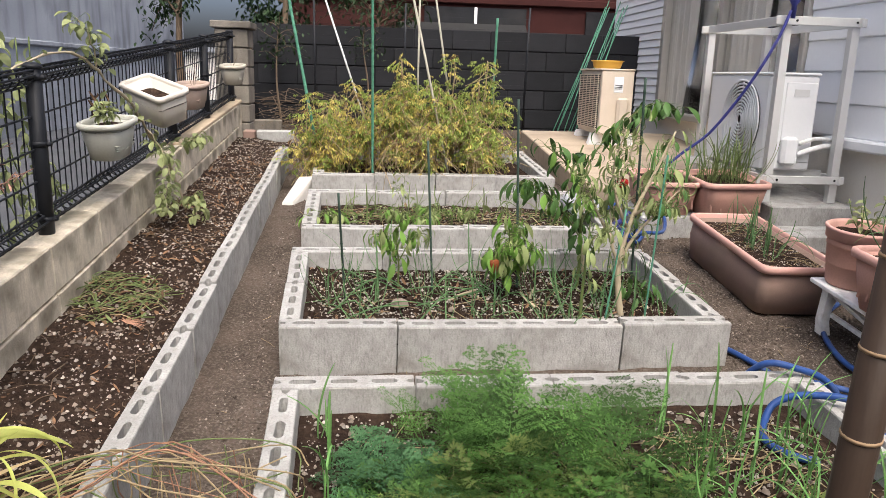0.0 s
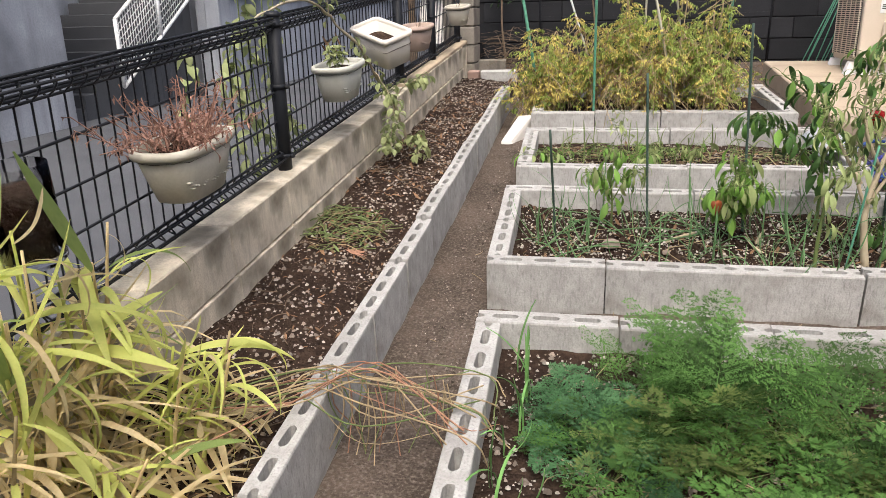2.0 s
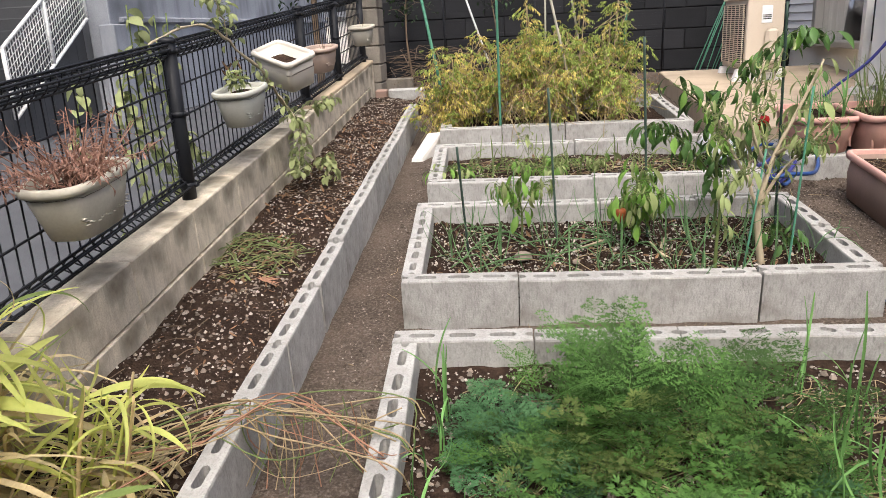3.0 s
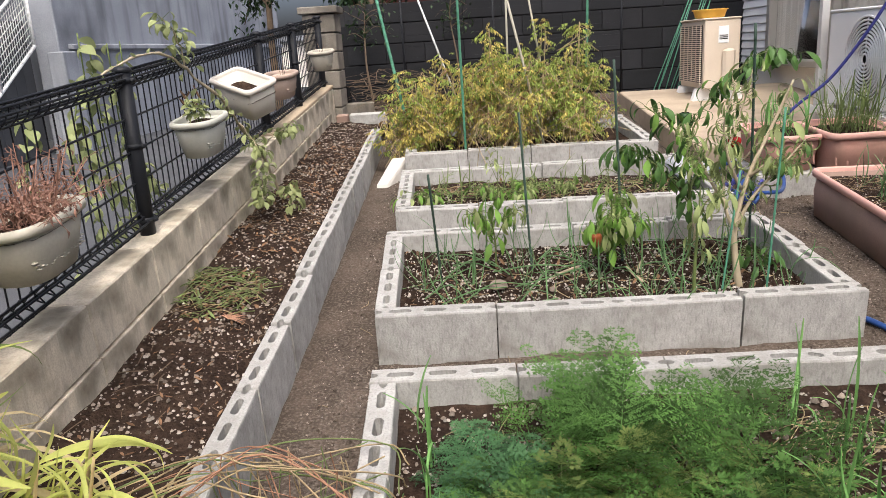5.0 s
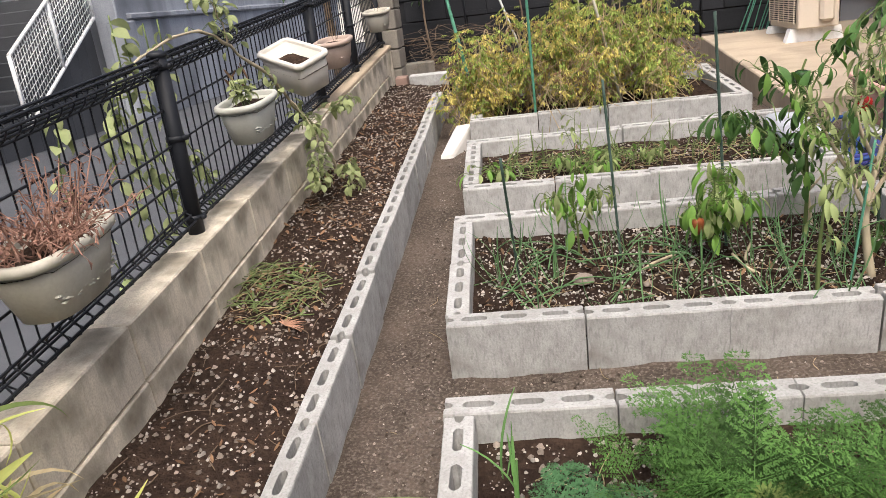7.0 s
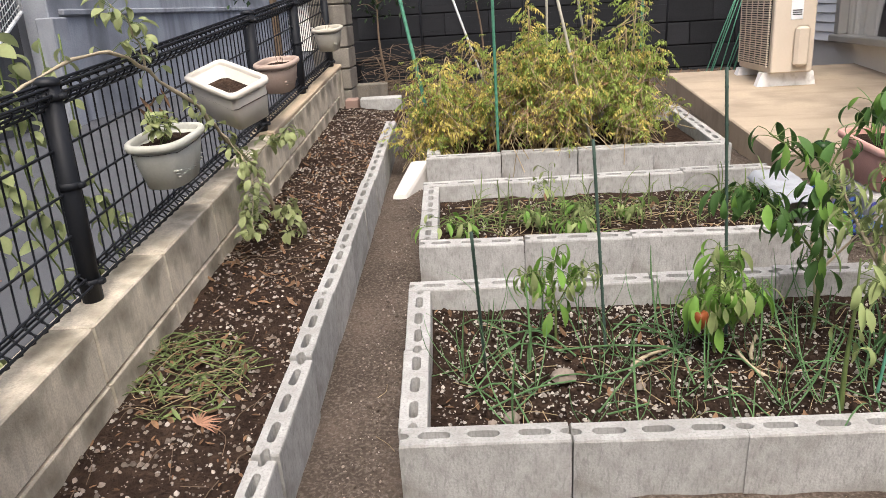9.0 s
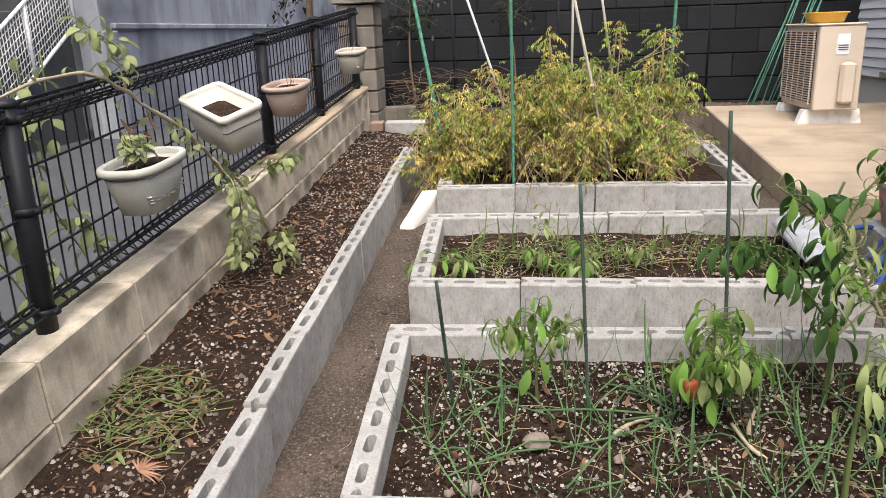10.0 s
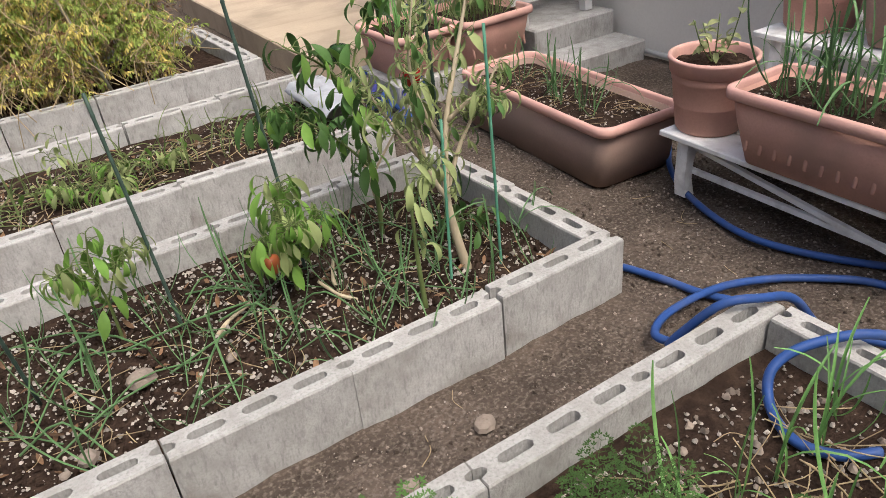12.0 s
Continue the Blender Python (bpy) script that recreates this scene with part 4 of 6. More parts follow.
pebbles("pumice_grains", "pale pumice grains in the pepper bed", in_bed(BEDS[1], 5200), M["pumice"], 0.0018, 0.0082)
pebbles("pumice_grains", "pale pumice grains in the near bed", in_bed(BEDS[0], 2600), M["pumice"], 0.002, 0.008)
pebbles("brown_clods", "brown clods in the near bed", in_bed(BEDS[0], 900), M["stone"], 0.004, 0.014)
pebbles("pumice_grains", "pale pumice grains in the sparse bed", in_bed(BEDS[2], 1100), M["pumice"], 0.0025, 0.009)
pebbles("pumice_grains", "pale pumice grains in the strip below the fence", in_strip(3600), M["pumice"], 0.0015, 0.0095)
pebbles("brown_clods", "brown clods in the strip below the fence", in_strip(3200), M["stone"], 0.003, 0.011)
pebbles("brown_clods", "brown clods in the pepper bed", in_bed(BEDS[1], 1500), M["soil"], 0.006, 0.016)
pebbles("grit", "small brown pebbles on the trodden path", on_path(8500), M["stone"], 0.0012, 0.0062)
pebbles("soil_crumbs", "crumbs of grey-brown soil on the trodden path", on_path(7000), M["ground"], 0.002, 0.010)
pebbles("grit", "pale grit on the trodden path", on_path(2600), M["pumice"], 0.0008, 0.0035)
pebbles("pumice_grains", "pale grains on the planters' soil", [(2.145 + vary(-0.14, 0.14), 0.91 + vary(-0.39, 0.39), 0.19) for _ in range(420)] + [(2.20 + vary(-0.10, 0.10), -0.22 + vary(-0.29, 0.29), 0.408) for _ in range(160)], M["pumice"], 0.0015, 0.006)
for x, y, r in ((0.42, 0.36, 0.036), (0.27, 0.17, 0.026), (0.22, 0.15, 0.013), (1.02, -0.17, 0.028), (0.8, -0.22, 0.02), (0.66, -0.30, 0.022), (0.62, 0.30, 0.018)):
    g = Geo()
    rings = []
    for i, (k, z) in enumerate(((0.5, -0.4), (1.0, -0.1), (0.9, 0.3), (0.5, 0.55), (0.1, 0.6))):
        rings.append([(r * k * math.cos(t * 0.7854) * vary(0.85, 1.2), r * k * math.sin(t * 0.7854) * vary(0.7, 1.0), r * z * vary(0.85, 1.1)) for t in range(8)])
    z = 0.1 if y > 0 else 0.008
    tagged(part("stone", g.rings(rings), M["stone"], smooth=False, m=pose(x, y, z, 0, 0, vary(0, 90))), "loose stone lying on the soil", "stone")


def litter(name, label, spots, mat, lo, hi, wide=0.35, category="litter"):
    g = Geo()
    for x, y, z in spots:
        a1 = vary(0, 6.28)
        l = vary(lo, hi)
        g.leaf((x, y, z + 0.004), (math.cos(a1), math.sin(a1), vary(-0.1, 0.3)), (0, 0, 1), l, l * wide, vary(-0.8, 1.0), vary(0, 0.6), 3)
    return tagged(part(name, g, mat), label, category, kind="stuff")


def stalks(name, label, spots, mat, lo, hi, r=0.0015, lift=0.15, category="stalks"):
    g = Geo()
    for x, y, z in spots:
        a1, l = vary(0, 6.28), vary(lo, hi)
        c, s = math.cos(a1), math.sin(a1)
        b1 = vary(-0.4, 0.4) * l
        h = vary(0.003, lift * l + 0.004)
        pts = [(x - c * l / 2, y - s * l / 2, z + 0.003), (x - s * b1 * 0.5, y + c * b1 * 0.5, z + h), (x + c * l / 2, y + s * l / 2, z + vary(0.002, 0.02))]
        g.tube(smoothed(pts, 3), r * vary(0.6, 1.3), 4, False)
    return tagged(part(name, g, mat), label, category, kind="stuff")


litter("leaf_litter", "brown dead leaves in the strip below the fence", in_strip(420, 0.9, 3.4), M["litter"], 0.02, 0.055)
litter("leaf_litter", "brown dead leaves scattered on dark soil", in_strip(300, -1.6, 0.9), M["litter"], 0.012, 0.03)
litter("leaf_litter", "dry leaf bits in the pepper bed", in_bed(BEDS[1], 170), M["litter"], 0.02, 0.045)
litter("leaf_litter", "dry leaf bits in the sparse bed", in_bed(BEDS[2], 150), M["litter"], 0.02, 0.05)
stalks("dry_stalks", "straw-coloured dry stalks in the pepper bed", in_bed(BEDS[1], 120, 0.092, 0.17), M["straw"], 0.03, 0.15, 0.001, 0.1)
stalks("dry_stalks", "straw-coloured dry stalks in the sparse bed", in_bed(BEDS[2], 120, 0.092, 0.19), M["straw"], 0.05, 0.22)
stalks("dry_stalks", "straw-coloured dry stalks in the near bed", in_bed(BEDS[0], 150, 0.092, 0.19), M["straw"], 0.05, 0.22)
stalks("dry_stalks", "brown dry stalks in the strip below the fence", in_strip(170), M["twig"], 0.04, 0.16)
stalks("dry_stalks", "straw on the trodden path", on_path(60), M["straw"], 0.03, 0.1, 0.001, 0.03)
spots = []
for _ in range(150):
    a1, r = vary(0, 6.28), 0.21 * math.sqrt(RND.random())
    x, y = -0.68 + r * math.cos(a1) * 0.9, 0.46 + r * math.sin(a1) * 1.1
    spots.append((x, y, side_height(x, y) + 0.05 * (1 - r / 0.2) * RND.random()))
stalks("cut_weeds", "heap of cut green weeds wilting on the soil", spots[:80], M["weeds"], 0.05, 0.18, 0.0016, 0.3, "weeds")
stalks("dry_stalks", "straw among the cut weeds", spots[118:], M["straw"], 0.04, 0.16, 0.0012, 0.25, "stalks")
litter("cut_weeds", "wilting weed leaves on a small heap", spots[:110], M["weeds"], 0.02, 0.05, 0.28, "weeds")
litter("leaf_litter", "dark wilted leaves under the cut weeds", spots[40:], M["litter"], 0.02, 0.045, 0.4)
g = Geo()
for i in range(15):
    a1 = -0.5 + i * 0.2
    g.leaf((-0.565, 0.20, 0.085), (math.cos(a1), math.sin(a1), 0.25), (0, 0, 1), vary(0.04, 0.08), 0.006, 0.5, 0.3, 3)
tagged(part("dead_leaf", g, M["straw_red"]), "orange-brown dead fern-like leaf on the soil", "leaf")

# ---- shared leaves ----
def leaf_mesh(name, mat, length, width, bend, fold=0.3, steps_n=6, sharp=1.0):
    return Geo().leaf((0, 0, 0), (0, 1, 0), (0, 0, 1), length, width, bend, fold, steps_n, 0.0, sharp).mesh(name, mat)


LEAF = {}
for key in ("pepper_leaf", "pepper_light", "pepper_pale"):
    LEAF[key] = [leaf_mesh("leaf", M[key], 0.080, w, b, 0.35, 7, 1.35) for w, b in ((0.028, 1.0), (0.023, 1.6), (0.031, 0.7), (0.019, 2.2))]
LEAF["narrow"] = [leaf_mesh("leaf", M["pepper_pale"], 0.078, w, b, 0.7, 8, 1.2) for w, b in ((0.016, 1.4), (0.013, 2.6), (0.016, 3.4), (0.019, 0.8))]
LEAF["vine"] = [leaf_mesh("leaf", M["vine_leaf"], 0.062, w, b, 0.4, 6, 1.3) for w, b in ((0.036, 0.9), (0.030, 1.6), (0.042, 0.5))]


def aim(p, way, roll=0.0, s=1.0):
    """The pose of a leaf at p that points along way, its face up."""
    way = Vector(way).normalized()
    side = way.cross(Vector((0, 0, 1)))
    side = side.normalized() if side.length > 1e-3 else Vector((1, 0, 0))
    up = side.cross(way)
    m = Matrix((side, way, up)).transposed().to_4x4()
    return Matrix.Translation(p) @ m @ Matrix.Rotation(radians(roll), 4, "Y") @ Matrix.Scale(s, 4)


def leaf_at(parent, kind, p, way, s=1.0):
    part("leaf", RND.choice(LEAF[kind]), None, parent, m=aim(Vector(p), way, vary(-30, 30), s))


def along(path, u):
    k = min(int(u * (len(path) - 1)), len(path) - 2)
    return path[k].lerp(path[k + 1], u * (len(path) - 1) - k)


def pepper(label, stems, kinds, per_stem, drop=-0.5, size=1.0, mat=None, start=0.3, r=0.006, spread=1.0):
    """A plant of bent stems with single leaves along them."""
    ob = thing("pepper_plant", label, "pepper plant", group="pepper plants")
    per_stem = int(per_stem * 1.7)
    for k, pts in enumerate(stems):
        path = smoothed(pts, 5)
        n = len(path)
        part("stem", Geo().tube(path, [(r if k == 0 else r * 0.52) * (1 - 0.75 * i / n) for i in range(n)], 7), mat or M["stem"], ob)
        for i in range(per_stem):
            u = start + (1 - start) * (i + RND.random()) / per_stem
            p = along(path, u)
            a1 = vary(0, 6.28)
            d = Vector((math.cos(a1) * spread, math.sin(a1) * spread, vary(-0.2, 0.7)))
            q = p + d * vary(0.015, 0.05)
            part("leaf_stalk", Geo().tube([p, (p + q) / 2 + Vector((0, 0, 0.004)), q], 0.0011, 4, False), M["stem"], ob)
            leaf_at(ob, RND.choice(kinds), q, (math.cos(a1), math.sin(a1), drop + vary(-0.5, 0.4)), size * vary(0.5, 1.15))
    return ob


def fruit(name, label, p, mat, size, long=1.0, m=None):
    ob = thing(name, label, "pepper", Matrix.Translation(p) @ (m or Matrix.Identity(4)))
    body = Geo().rings([[(size * k * (1 + 0.10 * math.cos(3 * t)) * math.cos(t), size * k * (1 + 0.10 * math.cos(3 * t)) * math.sin(t), -size * z * long) for t in [2 * math.pi * j / 18 for j in range(18)]]
                        for k, z in ((0.05, 0.05), (0.45, -0.05), (0.8, 0.12), (0.92, 0.5), (0.85, 1.1), (0.66, 1.7), (0.35, 2.05), (0.05, 2.1))])
    part("body", body, mat, ob)
    part("stalk", Geo().tube(smoothed([(0, 0, 0), (0.004, 0, size * 0.6), (0.012, 0.004, size * 1.3)]), 0.0035, 6), M["stem"], ob)
    return ob


# main woody plant and its neighbours
pepper("tall pepper plant with a pale woody trunk and drooping leaves", [
    [(1.285, 0.28, 0.07), (1.27, 0.31, 0.20), (1.275, 0.34, 0.30), (1.33, 0.40, 0.46), (1.42, 0.46, 0.62), (1.50, 0.50, 0.78)],
    [(1.275, 0.33, 0.27), (1.24, 0.36, 0.37), (1.25, 0.42, 0.52), (1.32, 0.50, 0.66), (1.38, 0.55, 0.86)],
    [(1.275, 0.34, 0.29), (1.34, 0.36, 0.40), (1.45, 0.40, 0.50), (1.53, 0.42, 0.58)],
    [(1.25, 0.36, 0.36), (1.20, 0.37, 0.44), (1.14, 0.40, 0.56), (1.10, 0.42, 0.66)],
    [(1.30, 0.38, 0.42), (1.24, 0.36, 0.54), (1.22, 0.36, 0.66), (1.26, 0.38, 0.80)], [(1.33, 0.40, 0.46), (1.40, 0.36, 0.52), (1.46, 0.32, 0.50)]],
    ["narrow", "narrow", "narrow", "narrow", "pepper_leaf"], 30, -1.0, 0.85, M["bark"], 0.36, 0.0145)
pepper("dark-leaved pepper plant tied to a dark stake", [
    [(1.19, 0.60, 0.07), (1.19, 0.60, 0.25), (1.17, 0.60, 0.45), (1.12, 0.61, 0.60), (1.0, 0.60, 0.70)],
    [(1.17, 0.60, 0.45), (1.19, 0.62, 0.60), (1.28, 0.64, 0.74), (1.44, 0.66, 0.86), (1.56, 0.66, 0.84)],
    [(1.19, 0.60, 0.3), (1.10, 0.62, 0.42), (0.98, 0.64, 0.52), (0.90, 0.64, 0.52)]],
    ["pepper_leaf", "pepper_leaf", "pepper_leaf", "pepper_light"], 36, -0.8, 0.98, None, 0.28, 0.008)
pepper("second woody pepper plant with sparse leaves", [
    [(1.26, 0.74, 0.07), (1.24, 0.74, 0.2), (1.22, 0.75, 0.34), (1.30, 0.78, 0.5)], [(1.24, 0.74, 0.2), (1.34, 0.72, 0.34), (1.46, 0.70, 0.50), (1.58, 0.70, 0.60)]],
    ["pepper_leaf", "pepper_pale"], 12, -0.6, 0.95, M["bark"], 0.4, 0.009)
pepper("compact bright green pepper plant with an orange fruit", [
    [(0.86, 0.47, 0.07), (0.86, 0.47, 0.2), (0.86, 0.47, 0.33), (0.85, 0.47, 0.44)], [(0.86, 0.47, 0.16), (0.92, 0.45, 0.28), (0.96, 0.44, 0.32)],
    [(0.86, 0.47, 0.15), (0.81, 0.44, 0.26), (0.78, 0.43, 0.30)], [(0.86, 0.47, 0.2), (0.88, 0.52, 0.32), (0.90, 0.54, 0.38)], [(0.86, 0.47, 0.2), (0.86, 0.42, 0.30), (0.87, 0.39, 0.33)]],
    ["pepper_light", "pepper_light", "pepper_pale"], 24, -1.0, 0.95, None, 0.25, 0.006)
pepper("small drooping pepper plant beside a green stake", [
    [(0.42, 0.58, 0.07), (0.42, 0.58, 0.2), (0.41, 0.58, 0.30), (0.43, 0.58, 0.40)], [(0.42, 0.58, 0.2), (0.36, 0.56, 0.30), (0.33, 0.55, 0.33)], [(0.42, 0.58, 0.2), (0.47, 0.57, 0.3), (0.52, 0.56, 0.34)]],
    ["pepper_light", "pepper_pale"], 18, -1.1, 0.85, None, 0.35, 0.005)
pepper("thin yellow-stemmed pepper plant", [
    [(1.10, 0.20, 0.07), (1.10, 0.21, 0.2), (1.11, 0.23, 0.36), (1.12, 0.26, 0.47)], [(1.11, 0.23, 0.34), (1.17, 0.25, 0.42), (1.22, 0.26, 0.44)]],
    ["pepper_pale", "narrow", "narrow"], 11, -0.5, 0.85, None, 0.35, 0.008)
pepper("low dark-leaved plant at the foot of the trunk", [
    [(1.40, 0.40, 0.07), (1.41, 0.40, 0.14), (1.43, 0.39, 0.2)], [(1.40, 0.40, 0.08), (1.36, 0.42, 0.15), (1.33, 0.43, 0.17)]], ["pepper_leaf"], 8, -0.5, 0.9, None, 0.3, 0.004)
fruit("red_pepper", "ripe red pepper hanging on the plant", (1.322, 0.545, 0.575), M["red"], 0.026)
fruit("green_pepper", "green pepper hanging on the plant", (1.16, 0.63, 0.66), M["green_fruit"], 0.027)
fruit("orange_pepper", "orange ripening pepper hanging low", (0.785, 0.372, 0.282), M["orange"], 0.022, 1.2)
for x, y, rz in ((0.62, 0.42, 20), (0.95, 0.40, 70), (0.97, 0.33, 120)):
    tagged(part("dry_stump", Geo().tube(smoothed([(0, 0, 0), (0.05, 0.01, 0.012), (0.12, 0, 0.03)]), [0.006] * 8 + [0.005] * 9, 6), M["bark"], m=pose(x, y, 0.092, 0, 0, rz)), "pale dry pepper stem lying on soil", "stem")


# ---- onions ----
def onions(name, label, clumps, mat, lo, hi, blades=5, lean=0.35, w=0.007):
    """Clumps of narrow blades; the blades share a few meshes."""
    meshes = [Geo().leaf((0, 0, -0.01), (0, k, 1), (0, 1, 0.2), 1.0, w / ((lo + hi) * 0.55) * v, bend, 0.7, 8, 0.25, 0.5).mesh("blade", mat) for k, bend, v in ((0.1, 0.3, 1.0), (0.2, 1.2, 0.8), (0.5, 2.0, 1.1), (0.9, 1.4, 0.7), (1.6, 0.9, 0.9), (0.3, 2.8, 0.8))]
    for x, y, z in clumps:
        ob = thing(name, label, "onion" if "onion" in name else "grass", pose(x, y, z), name.replace("_", " ") + " clumps")
        for _ in range(blades):
            k = RND.choice((0, 0, 1, 1, 2, 3, 5)) if RND.random() > lean * 0.4 else 4
            part("blade", meshes[k], None, ob, m=pose(vary(-0.012, 0.012), vary(-0.012, 0.012), 0, 0, 0, vary(0, 360)) @ Matrix.Scale(vary(lo, hi) * 1.1, 4))


def clump_line(x0, y0, x1, y1, n, z=0.09, j=0.03):
    return [(x0 + (x1 - x0) * i / max(1, n - 1) + vary(-j, j), y0 + (y1 - y0) * i / max(1, n - 1) + vary(-j, j), z) for i in range(n)]


onions("spring_onion", "thin green onion shoots in the pepper bed", clump_line(0.18, 0.30, 1.42, 0.26, 9, j=0.06) + clump_line(0.16, 0.62, 1.45, 0.60, 8, j=0.06) + clump_line(0.2, 0.46, 1.3, 0.42, 7, j=0.06), M["onion_blue"], 0.12, 0.28, 5, 1.5, 0.005)
onions("spring_onion", "green onion shoots along the front blocks", clump_line(0.3, 0.14, 1.4, 0.15, 9), M["onion_blue"], 0.10, 0.24, 4, 1.2, 0.005)
onions("spring_onion", "tall green onions in the near bed", clump_line(1.12, -0.64, 1.50, -0.66, 5) + clump_line(1.10, -0.82, 1.50, -0.84, 6) + clump_line(1.05, -1.0, 1.50, -1.02, 6) + clump_line(1.0, -1.18, 1.5, -1.2, 5), M["onion"], 0.14, 0.29, 5, 0.9, 0.0065)
onions("spring_onion", "onion shoots in the sparse bed", clump_line(0.15, 1.5, 1.4, 1.52, 10) + clump_line(0.2, 1.75, 1.4, 1.75, 9), M["weeds"], 0.1, 0.22, 4, 0.6, 0.006)
onions("spring_onion", "a few blades at the near bed's edge", clump_line(0.2, -0.6, 0.2, -1.2, 6), M["onion"], 0.1, 0.24, 3, 0.4, 0.007)
onions("spring_onion", "sparse onions in the long planter", [(2.145 + vary(-0.1, 0.1), 0.91 + vary(-0.35, 0.3), 0.185) for _ in range(9)], M["onion_blue"], 0.1, 0.24, 4, 0.6, 0.006)
onions("spring_onion", "onions in the planter on the stand", [(2.20 + vary(-0.08, 0.08), -0.22 + vary(-0.28, 0.28), 0.405) for _ in range(14)], M["onion_blue"], 0.14, 0.34, 5, 0.5, 0.007)
onions("spring_onion", "onions in the planter on the taller stand", [(2.74 + vary(-0.08, 0.08), -0.2 + vary(-0.28, 0.28), 0.605) for _ in range(9)], M["onion_blue"], 0.12, 0.3, 5, 0.5, 0.007)
onions("grass_clump", "dry grassy weeds in the square planter", [(2.335 + vary(-0.14, 0.14), 1.76 + vary(-0.14, 0.14), 0.30) for _ in range(22)], M["weeds"], 0.12, 0.32, 6, 0.6, 0.006)
onions("grass_clump", "green weeds in the shaded planter", [(2.0 + vary(-0.1, 0.1), 1.83 + vary(-0.14, 0.14), 0.29) for _ in range(10)], M["onion"], 0.12, 0.26, 5, 0.6, 0.008)
stalks("dry_stalks", "dry straw on the long planter's soil", [(2.145 + vary(-0.12, 0.12), 0.91 + vary(-0.36, 0.36), 0.19) for _ in range(90)], M["straw"], 0.03, 0.10, 0.0008)
stalks("fallen_onion_leaves", "limp green onion leaves lying in the pepper bed", in_bed(BEDS[1], 42, 0.095, 0.19), M["onion_blue"], 0.12, 0.34, 0.0024, 0.35, "onion leaves")
stalks("fallen_onion_leaves", "yellow-green fallen leaves in the sparse bed", in_bed(BEDS[2], 60, 0.095, 0.19), M["weeds"], 0.10, 0.30, 0.0024, 0.35, "onion leaves")
seedling = thing("seedling", "small yellow-green seedling in a round pot", "seedling")
for k in range(5):
    a1 = k * 1.3
    path = smoothed([(2.215, 0.285, 0.42), (2.215 + 0.04 * math.cos(a1), 0.285 + 0.04 * math.sin(a1), 0.48), (2.215 + 0.07 * math.cos(a1), 0.285 + 0.07 * math.sin(a1), 0.50 + 0.03 * k)], 4)
    part("stem", Geo().tube(path, 0.002, 5), M["stem"], seedling)
    for i in range(6):
        leaf_at(seedling, "vine", along(path, 0.4 + 0.1 * i), (math.cos(a1 + i), math.sin(a1 + i), 0.1), 0.6)


# ---- feathery herbs ----
def frond(length, wide, seed, lobe=0.013, arch=(0.02, 0.12)):
    """One carrot leaf along +y: pairs of side leaves in one arching plane, each cut into small lobed pieces."""
    rr = random.Random(seed)
    g = Geo()
    pts, ups, p, d = [], [], Vector((0, 0, 0)), Vector((0, 0.35, 1)).normalized()
    for i in range(13):
        pts.append(p.copy())
        ups.append(Vector((1, 0, 0)).cross(d))
        d = (Matrix.Rotation(-rr.uniform(*arch), 3, "X") @ d).normalized()
        p += d * length / 12
    g.tube(pts, [0.0019 * (1 - i / 15) for i in range(13)], 4, False)

    def piece(c, way, side, up, size):
        """A three-lobed scrap of leaf."""
        for t, k in ((-0.9, 0.75), (0.0, 1.0), (0.9, 0.75)):
            e2 = (way + side * t + up * rr.uniform(-0.5, 0.5)).normalized()
            w = e2.cross(up).normalized() * size * 0.16
            g.add([c, c + e2 * size * k * 0.6 + w, c + e2 * size * k, c + e2 * size * k * 0.6 - w], [(0, 1, 2, 3)])
    for i in range(4, 13):
        u = (i - 4) / 8
        d = (pts[i] - pts[i - 1]).normalized()
        pl = wide * length * (1.0 - 0.82 * u) * rr.uniform(0.85, 1.1)
        for s in (-1, 1):
            w = (Vector((s, 0, 0)) + d * rr.uniform(0.45, 0.9) + ups[i] * rr.uniform(-0.35, 0.6)).normalized()
            cross = w.cross(ups[i]).normalized()
            n = max(2, round(pl / (lobe * 0.72)))
            q = pts[i]
            for j in range(1, n + 1):
                q = pts[i] + w * pl * j / n - ups[i] * 0.22 * pl * (j / n) ** 2
                k = lobe * (1.15 - 0.5 * j / n) * rr.uniform(0.8, 1.2)
                for t in (-1, 1):
                    e2 = (w * 0.7 + cross * t).normalized()
                    g.add([q - w * 0.0005, q + w * 0.0005, q + e2 * k * 0.5], [(0, 1, 2)])
                    piece(q + e2 * k * 0.35, e2, e2.cross(ups[i]).normalized(), ups[i], k * 0.8)
            piece(q, w, cross, ups[i], lobe * 0.7)
            g.add([pts[i] - d * 0.0009, pts[i] + d * 0.0009, q], [(0, 1, 2)])
    return g


